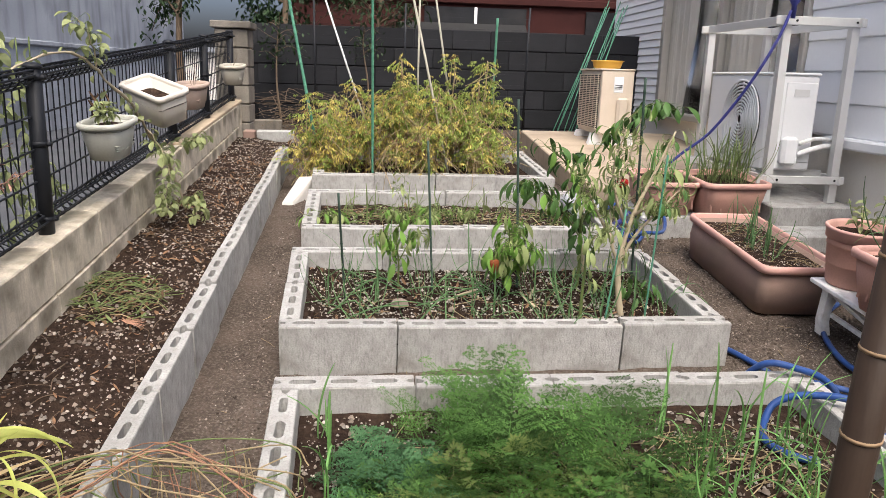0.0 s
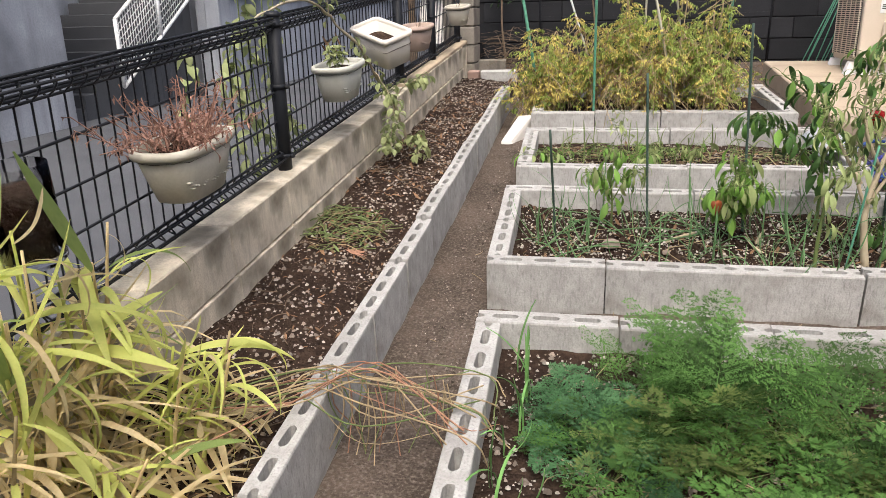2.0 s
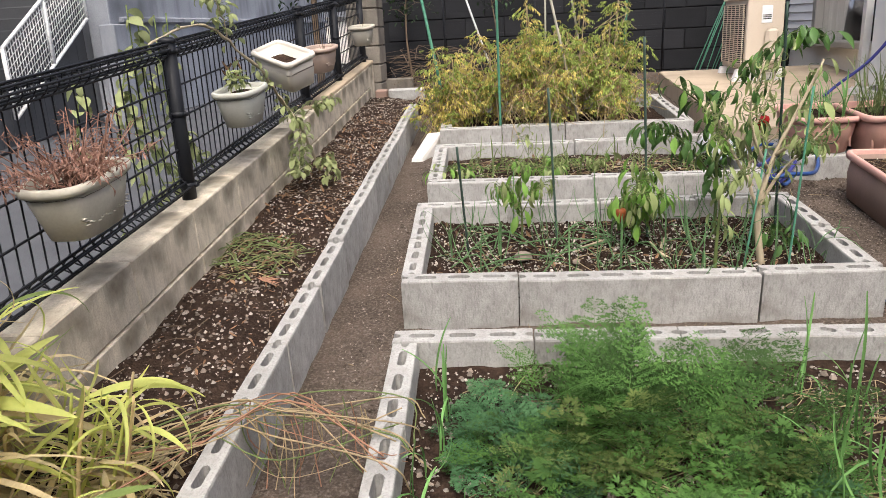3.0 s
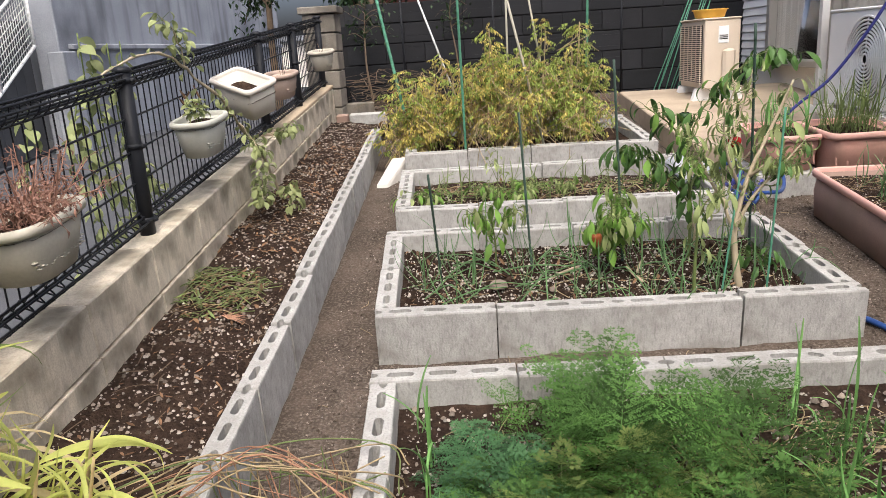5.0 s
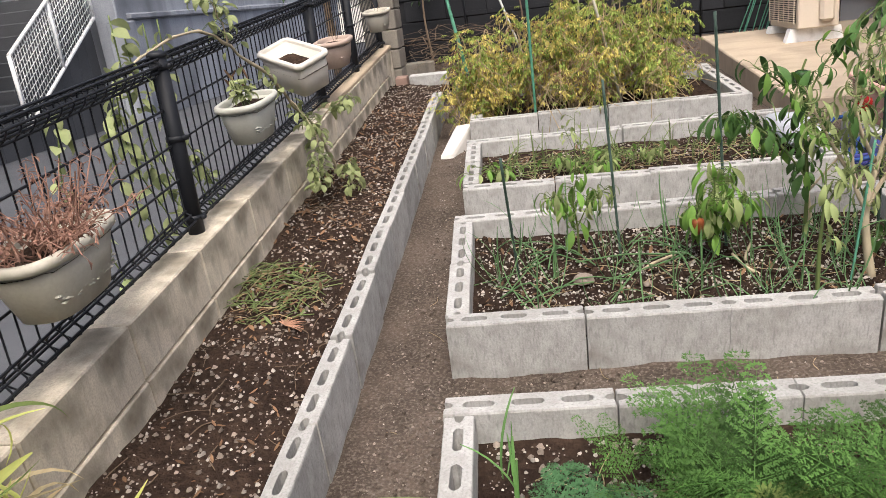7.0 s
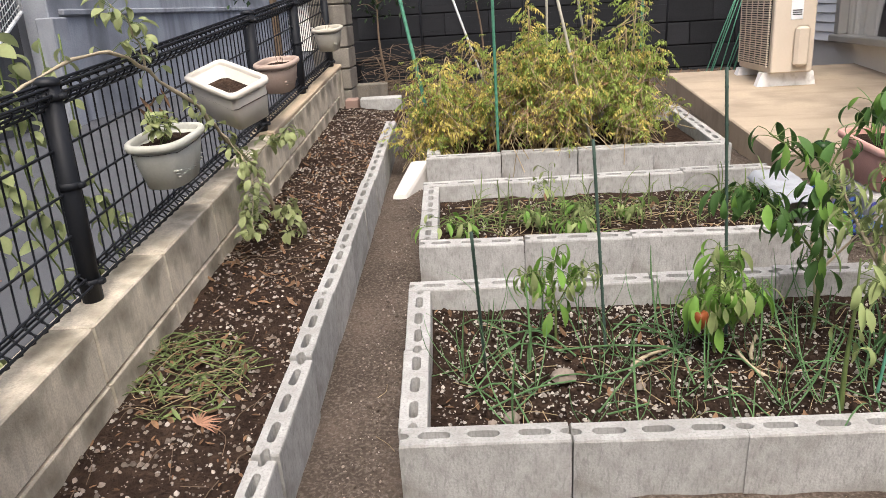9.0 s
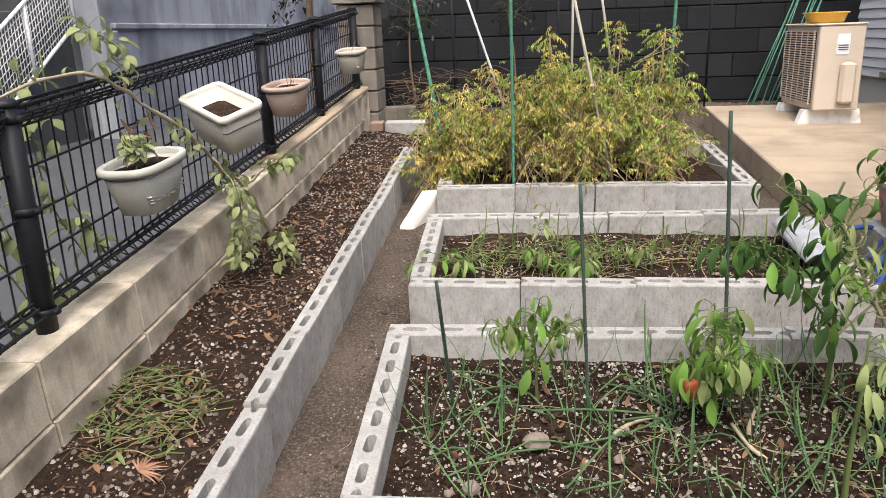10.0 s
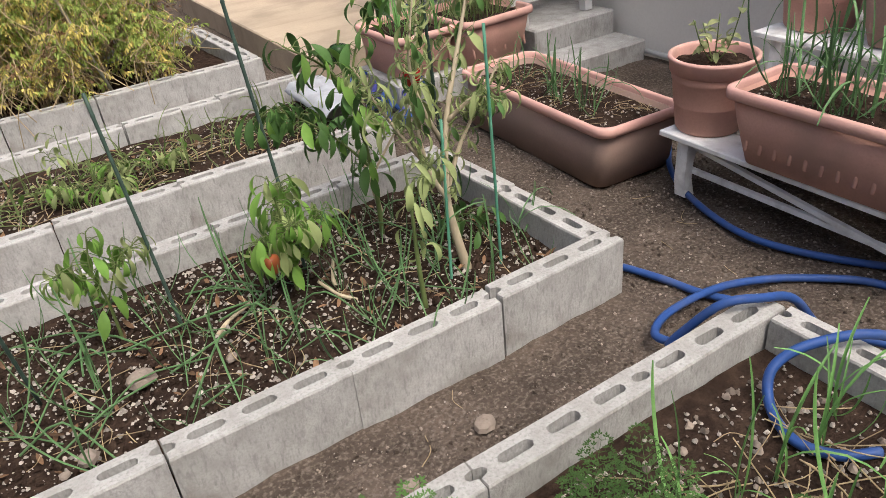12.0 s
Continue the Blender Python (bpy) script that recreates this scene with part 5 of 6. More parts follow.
def fan_frond(length, r, seed):
    """A stalk with several flat fans of toothed lobes, along +y."""
    rr = random.Random(seed)
    g, pts = Geo(), []
    p, d = Vector((0, 0, 0)), Vector((0, 0.3, 1)).normalized()
    for i in range(9):
        pts.append(p.copy())
        d = (Matrix.Rotation(-rr.uniform(0.03, 0.12), 3, "X") @ d).normalized()
        p += d * length / 8
    g.tube(pts, [0.0018 * (1 - i / 12) for i in range(9)], 4, False)

    def fan(c, way, size):
        way = way.normalized()
        up = (Vector((rr.uniform(-0.5, 0.5), rr.uniform(-0.7, 0.3), 1))).normalized()
        side = way.cross(up).normalized()
        up = side.cross(way)
        for k in range(7):
            a1 = radians(-105 + 35 * k + rr.uniform(-8, 8))
            e2 = way * math.cos(a1) + side * math.sin(a1) + up * rr.uniform(-0.25, 0.3)
            l = size * (0.75 + 0.35 * math.cos(a1)) * rr.uniform(0.8, 1.2)
            q = c + e2 * l * 0.45
            for s in (-0.75, 0.0, 0.75):
                f2 = (e2 + (side * math.cos(a1) - way * math.sin(a1)) * s).normalized()
                w = f2.cross(up).normalized() * l * 0.085
                m = l * (0.62 if s == 0 else 0.48)
                g.add([q - e2 * l * 0.08, q + f2 * m * 0.6 + w, q + f2 * m, q + f2 * m * 0.6 - w], [(0, 1, 2, 3)])
            w = e2.cross(up).normalized() * l * 0.03
            g.add([c - w, c + w, q], [(0, 1, 2)])
    for i in (3, 5, 7):
        for s in (-1, 1):
            w = Vector((s, rr.uniform(-0.2, 0.6), rr.uniform(0.0, 0.5)))
            l = length * rr.uniform(0.10, 0.2)
            q = pts[i] + w.normalized() * l
            g.tube([pts[i], q], 0.0009, 3, False)
            fan(q, w, r * rr.uniform(0.7, 1.1) * (1.1 - 0.04 * i))
    fan(pts[-1], pts[-1] - pts[-2], r)
    return g


def herbs(name, label, mat, spots, fronds, per, lo, hi, lean):
    """Plants of several fronds; the fronds share a few meshes."""
    meshes = [g.mesh("frond", mat, False) for g in fronds]
    for x, y, k in spots:
        ob = thing(name, label, "herb", pose(x, y, 0.085), "feathery herbs")
        for _ in range(per):
            part("frond", RND.choice(meshes), None, ob, m=pose(vary(-0.02, 0.02), vary(-0.02, 0.02), 0, 0, 0, vary(0, 360)) @ pose(0, 0, 0, -vary(0, lean), vary(-10, 10), 0) @ Matrix.Scale(k * vary(lo, hi), 4))


FINE = [frond(0.28, 0.26 + 0.03 * (i % 3), i) for i in range(8)]
CUT = [frond(0.20, 0.34 + 0.04 * (i % 3), 30 + i, 0.019, (0.06, 0.17)) for i in range(8)]
LOBED = [fan_frond(0.22, 0.042, 10 + i) for i in range(7)]


def herb_spots(n, x0, x1, y0, y1):
    return [(vary(x0, x1), vary(y0, y1), vary(0.75, 1.15)) for _ in range(n)]


herbs("herb_plant", "tall feathery green carrot tops", M["herb"], herb_spots(11, 0.42, 1.08, -0.88, -0.66) + [(vary(0.55, 0.80), vary(-0.80, -0.66), vary(1.05, 1.32)) for _ in range(5)], FINE, 5, 0.65, 1.15, 30)
herbs("herb_plant", "yellow-green feathery tops running to seed", M["herb_yellow"], herb_spots(4, 0.5, 1.15, -0.94, -0.72), FINE, 3, 0.6, 1.05, 32)
herbs("herb_plant", "cut green carrot leaves in the near bed", M["herb"], herb_spots(17, 0.36, 1.1, -1.24, -0.80), CUT, 5, 0.7, 1.25, 48)
herbs("herb_plant", "feathery green herb leaves in the near bed", M["herb"], herb_spots(9, 0.36, 1.1, -1.22, -0.82), LOBED, 4, 0.6, 1.1, 45)
herbs("herb_plant", "blue-green feathery herb leaves", M["herb_blue"], herb_spots(6, 0.27, 0.42, -0.90, -0.66) + herb_spots(6, 0.4, 1.0, -1.22, -0.8), CUT, 5, 0.55, 0.95, 45)
herbs("herb_plant", "yellowing feathery herb in the near bed", M["herb_yellow"], herb_spots(6, 0.5, 1.15, -1.2, -0.85), LOBED, 4, 0.6, 0.95, 42)
herbs("herb_plant", "low yellow-green herb leaves among the onions", M["herb_yellow"], herb_spots(8, 1.12, 1.5, -1.25, -0.92), CUT, 4, 0.5, 0.75, 50)
herbs("herb_plant", "stray feathery leaves by the path", M["herb"], [(0.66, -0.34, 0.45)], LOBED, 3, 0.4, 0.6, 55)
stalks("dry_stalks", "dry stalks between the onions", [(vary(1.05, 1.5), vary(-1.2, -0.6), 0.1) for _ in range(60)], M["straw"], 0.08, 0.25)


# ---- tomatoes on their supports ----
def compound(g, p, way, size, n=9):
    """A leaf of several leaflets on one stalk."""
    way = Vector(way).normalized()
    side = way.cross(Vector((0, 0, 1)))
    side = side.normalized() if side.length > 1e-3 else Vector((1, 0, 0))
    for i in range(n):
        u = 0.35 + 0.65 * i / (n - 1)
        q = p + way * size * u + Vector((0, 0, -size * 0.35 * u * u))
        s = 0 if i == n - 1 else (1 if i % 2 else -1)
        d = way * (1.0 if s == 0 else 0.45) + side * s + Vector((vary(-0.3, 0.3), vary(-0.3, 0.3), vary(-0.9, 0.2)))
        g.leaf(q, d, (0, 0, 1), size * vary(0.2, 0.42), size * vary(0.09, 0.17), vary(0.2, 1.6), vary(0.1, 0.7), 2)


def tomato(label, x, y, top, wide, green, yellow, dry):
    ob = thing("tomato_plant", label, "tomato plant", group="tomato plants")
    shoots = []
    for _ in range(9):
        a1 = vary(0, 6.28)
        h, r = top * (vary(0.55, 1.0) if RND.random() < 0.8 else vary(1.0, 1.18)), wide * vary(0.2, 1.0)
        pts = [(x + vary(-0.05, 0.05), y + vary(-0.05, 0.05), 0.08), (x + r * 0.4 * math.cos(a1), y + r * 0.4 * math.sin(a1), h * 0.45), (x + r * 0.8 * math.cos(a1), y + r * 0.8 * math.sin(a1), h * 0.85), (x + r * 1.1 * math.cos(a1 + 0.3), y + r * 1.1 * math.sin(a1 + 0.3), h * vary(0.6, 1.0)), (x + r * 1.3 * math.cos(a1 + 0.4), y + r * 1.3 * math.sin(a1 + 0.4), h * vary(0.25, 0.9))]
        path = smoothed(pts, 6)
        shoots.append(path)
        part("stem", Geo().tube(path, [0.0045 * (1 - 0.6 * i / len(path)) for i in range(len(path))], 5), M["straw"], ob)
    for name, mat, n, low, high, size in (("green_foliage", "tomato_leaf", int(green * 1.7), 0.35, 1.0, 0.075), ("yellow_foliage", "tomato_yellow", int(yellow * 1.9), 0.2, 1.0, 0.07), ("dead_foliage", "tomato_dry", int(dry * 0.8), 0.1, 0.7, 0.06)):
        g = Geo()
        for _ in range(n):
            p = along(RND.choice(shoots), vary(low, high)) + Vector((vary(-0.05, 0.05), vary(-0.05, 0.05), vary(-0.05, 0.05)))
            if p.z < 0.12:
                p.z = vary(0.12, 0.3)
            a1 = vary(0, 6.28)
            compound(g, p, (math.cos(a1), math.sin(a1), vary(-0.6, 0.5)), size * vary(0.6, 1.25))
        ob2 = part(name, g, M[mat], ob)
        ob2["kind"] = "stuff"
    g = Geo()
    for _ in range(40):
        path = RND.choice(shoots)
        p = along(path, vary(0.3, 0.9))
        g.tube(smoothed([p, p + Vector((vary(-0.1, 0.1), vary(-0.1, 0.1), -0.06)), p + Vector((vary(-0.16, 0.16), vary(-0.14, 0.10), -vary(0.1, 0.3)))], 4), 0.0022, 4, False)
    part("hanging_vine", g, M["straw"], ob)["kind"] = "stuff"
    return ob


for x, y, top, wide, a1, b1, c1 in ((0.02, 2.75, 0.62, 0.24, 90, 100, 110), (0.30, 2.80, 0.74, 0.24, 110, 130, 80), (0.55, 2.78, 0.78, 0.24, 120, 120, 60), (0.80, 2.82, 0.74, 0.22, 150, 60, 50),
                                    (1.02, 2.88, 0.80, 0.21, 170, 50, 40), (0.15, 3.05, 0.62, 0.24, 70, 90, 60), (0.48, 3.08, 0.78, 0.24, 110, 80, 40), (0.84, 3.10, 0.80, 0.22, 130, 50, 40), (1.12, 3.12, 0.66, 0.2, 120, 40, 50),
                                    (-0.10, 2.62, 0.42, 0.20, 70, 90, 50), (0.60, 2.60, 0.45, 0.22, 50, 60, 110), (1.05, 2.65, 0.45, 0.2, 110, 30, 60)):
    tomato("yellowing, half-dead tomato plant on stakes", x, y, top, wide, a1, b1, c1)


def pole(label, a1, b1, r, mat, name="garden_stake", nubs=True):
    ob = thing(name, label, "stake", group="garden stakes")
    a1, b1 = Vector(a1), Vector(b1)
    n = max(2, int((b1 - a1).length / 0.05)) if nubs else 1
    pts, rs = [], []
    for i in range(n + 1):
        for d, k in ((-0.08, 1.0), (0, 1.22), (0.08, 1.0)) if nubs and 0 < i < n else ((0, 1.0),):
            pts.append(a1.lerp(b1, (i + d) / n))
            rs.append(r * k)
    part("rod", Geo().tube(pts, rs, 8), mat, ob)
    return ob


pole("green coated stake among the tomatoes", (0.30, 2.62, 0.05), (0.29, 2.62, 1.6), 0.008, M["green_pole"])
pole("green coated stake among the tomatoes", (1.17, 3.2, 0.05), (1.18, 3.2, 1.16), 0.009, M["green_pole"])
pole("leaning green stake at the tomato bed's corner", (-0.03, 2.65, 0.05), (-0.36, 3.1, 1.7), 0.010, M["green_pole"])
pole("pale leaning pole tied over the tomatoes", (0.83, 2.58, 0.05), (0.54, 2.85, 1.35), 0.008, M["white_pole"], nubs=False)
pole("pale upright pole behind the tomatoes", (0.62, 3.2, 0.05), (0.62, 3.2, 1.4), 0.007, M["white_pole"], nubs=False)
pole("pale leaning pole behind the tomatoes", (0.95, 3.25, 0.05), (0.72, 3.3, 1.4), 0.007, M["white_pole"], nubs=False)
pole("dark leaning pole behind the tomatoes", (0.35, 3.3, 0.05), (-0.05, 3.3, 1.25), 0.007, M["alu"], nubs=False)
pole("dark green stake in the pepper bed", (0.205, 0.455, 0.07), (0.185, 0.36, 0.54), 0.0046, M["dark_pole"])
pole("green coated stake leaning in the pepper bed", (0.56, 0.50, 0.07), (0.53, 0.62, 0.70), 0.0046, M["dark_pole"])
pole("dark stake tied to the pepper plant", (0.92, 0.54, 0.05), (0.898, 0.68, 0.868), 0.0050, M["dark_pole"])
pole("dark stake tied to the woody pepper plant", (1.432, 0.603, 0.05), (1.362, 0.526, 0.98), 0.0052, M["dark_pole"])
pole("thin green stake by the trunk", (1.36, 0.23, 0.05), (1.40, 0.30, 0.72), 0.004, M["green_pole"])
pole("thin green stake by the trunk", (1.21, 0.25, 0.05), (1.28, 0.34, 0.5), 0.004, M["green_pole"])
cane = thing("bamboo_cane", "thick brown cane with pale rings standing in the near bed", "cane")
ca, cb = Vector((0.832, -1.73, 0.0)), Vector((0.836, -1.725, 1.04))
part("rod", Geo().tube([ca, cb], 0.020, 14), M["brown_pole"], cane)
for i in range(1, 11):
    p, d = ca.lerp(cb, i / 10.5), (cb - ca).normalized()
    part("ring", Geo().tube([p - d * 0.002, p + d * 0.002], 0.0212, 14), M["tan_ring"], cane)
for i in range(9):
    pole("thin green stake of a bundle leaning at the terrace", (1.95 + 0.035 * i, 4.72 + vary(-0.1, 0.05), 0.0), (2.60 + 0.03 * i + vary(-0.05, 0.05), 5.45, 1.32 + vary(-0.1, 0.1)), 0.0045, M["green_pole"], nubs=False)

# white board against the block corner
board = Geo().rings([[(-0.02, -0.16, 0.0), (0.05, -0.15, 0.0), (0.14, 0.12, 0.0), (0.02, 0.13, 0.0)], [(-0.02, -0.15, 0.02), (0.045, -0.14, 0.025), (0.13, 0.11, 0.13), (0.02, 0.12, 0.12)], [(-0.01, -0.14, 0.024), (0.035, -0.13, 0.03), (0.12, 0.10, 0.138), (0.03, 0.11, 0.128)]])
tagged(part("broken_block", board, M["foam"], smooth=False, m=pose(-0.22, 2.42, -0.005, 0, 0, -8)), "white broken block leaning by the tomato bed", "block")
for x, y, rz in ((-0.57, 4.40, 2), (-0.74, 4.95, 5)):
    tagged(part("kerb_block", Geo().box(-0.16, -0.05, -0.05, 0.16, 0.05, 0.125 if y < 4.6 else 0.14, 0.006), M["pillar"] if y > 4.6 else M["block"], smooth=False, m=pose(x, y, 0, 0, 0, rz)), "low concrete block closing the strip", "block")
tagged(part("brick", Geo().box(-0.05, -0.05, -0.05, 0.05, 0.05, 0.12, 0.006), M["planter_dusty"], smooth=False, m=pose(-0.80, 4.42, 0)), "red-brown brick at the strip's end", "brick")

# ---- hose ----
hose = thing("garden_hose", "blue garden hose lying across the ground and blocks", "hose")
for pts in ([(1.60, 0.16, 0.02), (1.66, 0.12, 0.014), (1.71, -0.01, 0.014), (1.74, -0.13, 0.014), (1.78, -0.22, 0.016)],
            [(1.50, -0.27, 0.05), (1.50, -0.20, 0.04), (1.60, -0.16, 0.04), (1.80, -0.165, 0.03), (2.0, -0.26, 0.014), (2.12, -0.44, 0.014), (2.05, -0.8, 0.014), (1.9, -1.2, 0.014)],
            [(1.48, -0.26, 0.05), (1.495, -0.28, 0.09), (1.54, -0.345, 0.187), (1.62, -0.385, 0.190), (1.72, -0.40, 0.15), (1.82, -0.43, 0.03), (1.9, -0.55, 0.014), (1.85, -0.7, 0.014)],
            [(2.42, 0.62, 0.014), (2.25, 0.46, 0.014), (2.13, 0.27, 0.014), (2.06, 0.03, 0.014), (2.085, -0.146, 0.014), (2.2, -0.36, 0.014), (2.4, -0.6, 0.014)],
            [(1.85, -0.7, 0.05), (1.70, -0.62, 0.188), (1.575, -0.545, 0.186), (1.49, -0.52, 0.15), (1.44, -0.56, 0.105), (1.405, -0.64, 0.1), (1.435, -0.71, 0.1), (1.5, -0.75, 0.1)]):
    part("hose_length", Geo().tube(smoothed(pts, 8), 0.0108, 10), M["hose"], hose)
coil = thing("hose_coil", "tangled blue-violet hose beside the sparse bed", "hose")
for k in range(5):
    pts = [(1.76 + (0.07 + 0.035 * k) * math.cos(t * 0.8 + k), 1.62 + (0.12 + 0.05 * k) * math.sin(t * 0.8 + 1.7 * k), 0.015 + 0.02 * k + 0.03 * (t % 2)) for t in range(9)]
    part("hose_length", Geo().tube(smoothed(pts, 6), 0.010, 8), M["violet"] if k % 2 else M["hose"], coil)

# crumpled sheet over the sparse bed's blocks
g = sheet(steps(1.40, 1.64, 0.012), steps(1.44, 1.88, 0.014), lambda x, y: (0.186 if 1.43 < x < 1.58 else 0.186 - 1.1 * max(1.43 - x, x - 1.58)) + 0.010 * abs(noise.noise((x * 22, y * 17, 1.0))) + 0.006 * abs(noise.noise((x * 60, y * 50, 4.0))))
bag = part("plastic_sheet", g, M["sheet"])
solid = bag.modifiers.new("thickness", "SOLIDIFY")
solid.thickness = 0.002
tagged(bag, "crumpled pale grey plastic sheet over the block edge", "plastic sheet")

# ---- vine on the fence and dead sprigs ----
vine = thing("climbing_vine", "thin woody vine with yellow-green leaves climbing the fence", "vine")
runs = [[(-0.72, 1.80, 0.06), (-0.75, 1.72, 0.22), (-0.77, 1.60, 0.42), (-0.79, 1.38, 0.60), (-0.80, 1.20, 0.74), (-0.86, 1.0, 0.90), (-0.90, 0.86, 0.98), (-0.93, 0.6, 0.98), (-0.96, 0.3, 0.93)],
        [(-0.86, 1.0, 0.90), (-0.86, 0.96, 1.02), (-0.88, 0.9, 1.12)], [(-0.77, 1.60, 0.42), (-0.66, 1.72, 0.50), (-0.62, 1.80, 0.48)], [(-0.76, 1.66, 0.32), (-0.74, 1.46, 0.28), (-0.70, 1.30, 0.22)],
        [(-0.79, 1.38, 0.60), (-0.72, 1.40, 0.48), (-0.68, 1.34, 0.36)], [(-0.73, 1.76, 0.14), (-0.64, 1.62, 0.20), (-0.60, 1.5, 0.12)]]
for i, pts in enumerate(runs):
    path = [p + Vector((vary(-1, 1), vary(-1, 1), vary(-1, 1))) * 0.007 for p in smoothed(pts, 4)]
    part("stem", Geo().tube(path, [(0.010 if i == 0 else 0.004) * (1 - 0.6 * k / len(path)) * (1 + 0.25 * math.sin(k * 1.9)) for k in range(len(path))], 6), M["bark"], vine)
    for k in range((34, 40, 40, 60, 54, 44)[i]):
        p = along(path, vary(0.25 if i else 0.3, 1.0))
        a1 = vary(0, 6.28)
        q = p + Vector((math.cos(a1) * 0.035, math.sin(a1) * 0.035, vary(-0.03, 0.03)))
        part("leaf_stalk", Geo().tube([p, q], 0.001, 4, False), M["stem"], vine)
        leaf_at(vine, "vine", q, (math.cos(a1), math.sin(a1), vary(-1.0, 0.1)), vary(0.45, 0.95))
g = Geo()
for _ in range(16):
    g.leaf((fence_x(1.1) + 0.02, 1.1 + vary(-0.12, 0.1), vary(0.55, 0.82)), (vary(-0.2, 0.4), vary(-0.5, 0.5), -1), (1, 0, 0), vary(0.05, 0.09), vary(0.015, 0.03), vary(-1, 1.4), 0.6, 4)
part("dead_leaf", g, M["litter"], vine, "withered brown leaves")["kind"] = "stuff"
outer = thing("hedge_plant", "leafy yellow-green climber outside the fence", "plant")
for i in range(7):
    y0 = (0.62, 0.8, 1.05, 0.72, 0.2, 0.5, 0.95)[i]
    path = smoothed([(-1.12, y0, -0.2), (-1.1, y0 + 0.05, 0.25), (-1.14, y0 - 0.05, 0.6), (-1.12, y0 + vary(-0.1, 0.1), vary(0.85, 1.1))], 6)
    part("stem", Geo().tube(path, 0.003, 5), M["stem"], outer)
    for k in range(24):
        p = along(path, vary(0.35, 1.0))
        a1 = vary(0, 6.28)
        leaf_at(outer, "vine", p, (math.cos(a1), math.sin(a1), vary(-0.8, 0.2)), vary(0.7, 1.3))
sprigs = thing("dead_plant", "dry reddish-brown dead sprigs in the cream pot", "dead plant")
for _ in range(64):
    g = Geo()
    a1, b1 = vary(0, 6.28), vary(0.03, 0.24)
    x, y = -0.79 + vary(-0.04, 0.04), -0.46 + vary(-0.09, 0.09)
    pts = [Vector((x, y, 0.65)), Vector((x + b1 * 0.5 * math.cos(a1), y + b1 * 0.6 * math.sin(a1), 0.72)), Vector((x + b1 * math.cos(a1) * 0.9, y + b1 * 1.2 * math.sin(a1), vary(0.70, 0.86)))]
    path = smoothed(pts, 4)
    g.tube(path, 0.0016, 4, False)
    for _ in range(10):
        p = along(path, vary(0.35, 1.0))
        d = Vector((vary(-1, 1), vary(-1, 1), vary(-0.7, 0.7)))
        g.tube([p, p + d * 0.035], 0.0009, 3, False)
        g.leaf(p + d * 0.02, d, (0, 0, 1), vary(0.012, 0.026), 0.007, 1.0, 0.5, 2)
    part("sprig", g, M["dead_plant"], sprigs)
for x, y, z, n in ((-0.812, 0.92, 0.675, 10), (-0.80, 2.42, 0.70, 4), (-0.80, 3.76, 0.70, 3)):
    sprout = thing("sprout", "small sprout in a hanging pot", "seedling")
    for i in range(n):
        a1 = vary(0, 6.28)
        path = smoothed([(x, y + vary(-0.07, 0.07), z), (x + 0.02 * math.cos(a1), y + 0.03 * math.sin(a1), z + 0.05), (x + 0.04 * math.cos(a1), y + 0.05 * math.sin(a1), z + vary(0.05, 0.13))], 3)
        part("stem", Geo().tube(path, 0.0016, 4), M["stem"] if n > 5 else M["twig"], sprout)
        if n > 5:
            for k in range(3):
                leaf_at(sprout, "vine", along(path, 0.5 + 0.2 * k), (math.cos(a1 + k), math.sin(a1 + k), 0.1), 0.75)

# ---- yellowing ginger clump ----
BLADE = {k: [leaf_mesh("blade", M[k], 0.32, w, b, 0.4, 10, 1.0) for w, b in ((0.026, 0.8), (0.018, 1.9), (0.030, 1.3), (0.011, 3.2), (0.013, 2.4), (0.022, -0.4))] for k in ("ginger", "ginger_dry", "ginger_green")}


def ginger(x, y, h, lean_a, lean, kinds, n, s=1.0):
    ob = thing("ginger_plant", "tall yellowing ginger plant with long drying blades", "ginger plant", group="ginger plants")
    top = Vector((x + lean * math.cos(lean_a), y + lean * math.sin(lean_a), h))
    path = smoothed([(x, y, 0.05), (x + 0.35 * (top.x - x), y + 0.35 * (top.y - y), h * 0.5), top], 6)
    part("stem", Geo().tube(path, [0.0065 * (1 - 0.6 * i / len(path)) for i in range(len(path))], 7), M["ginger_dry" if RND.random() < 0.6 else "ginger"], ob)
    for i in range(n):
        u = 0.25 + 0.75 * (i + 0.5) / n
        a1 = lean_a + (i % 2) * math.pi + vary(-0.8, 0.8)
        k = "ginger_dry" if u < 0.6 and RND.random() < 0.85 else RND.choice(kinds)
        part("blade", RND.choice(BLADE[k]), None, ob, m=aim(along(path, u), (math.cos(a1), math.sin(a1), vary(0.1, 1.5) if k != "ginger_dry" else vary(-0.8, 0.8)), vary(-40, 40), s * vary(0.6, 1.05)))
    return ob


SHADES = ["ginger", "ginger", "ginger", "ginger_dry", "ginger_dry", "ginger_green"]
for i in range(24):
    y = -1.42 + 0.46 * i / 23
    ginger(vary(-0.86, -0.72), y + vary(-0.03, 0.03), vary(0.42, 0.70), vary(-0.9, 0.9), vary(0.02, 0.12), SHADES, 9, vary(0.85, 1.2))
for i in range(18):
    y = -1.38 + 0.46 * i / 17
    ginger(vary(-0.74, -0.54), y + vary(-0.03, 0.03), vary(0.14, 0.28), vary(-0.9, 0.9), vary(0.02, 0.12), SHADES, 7, vary(0.6, 0.85))
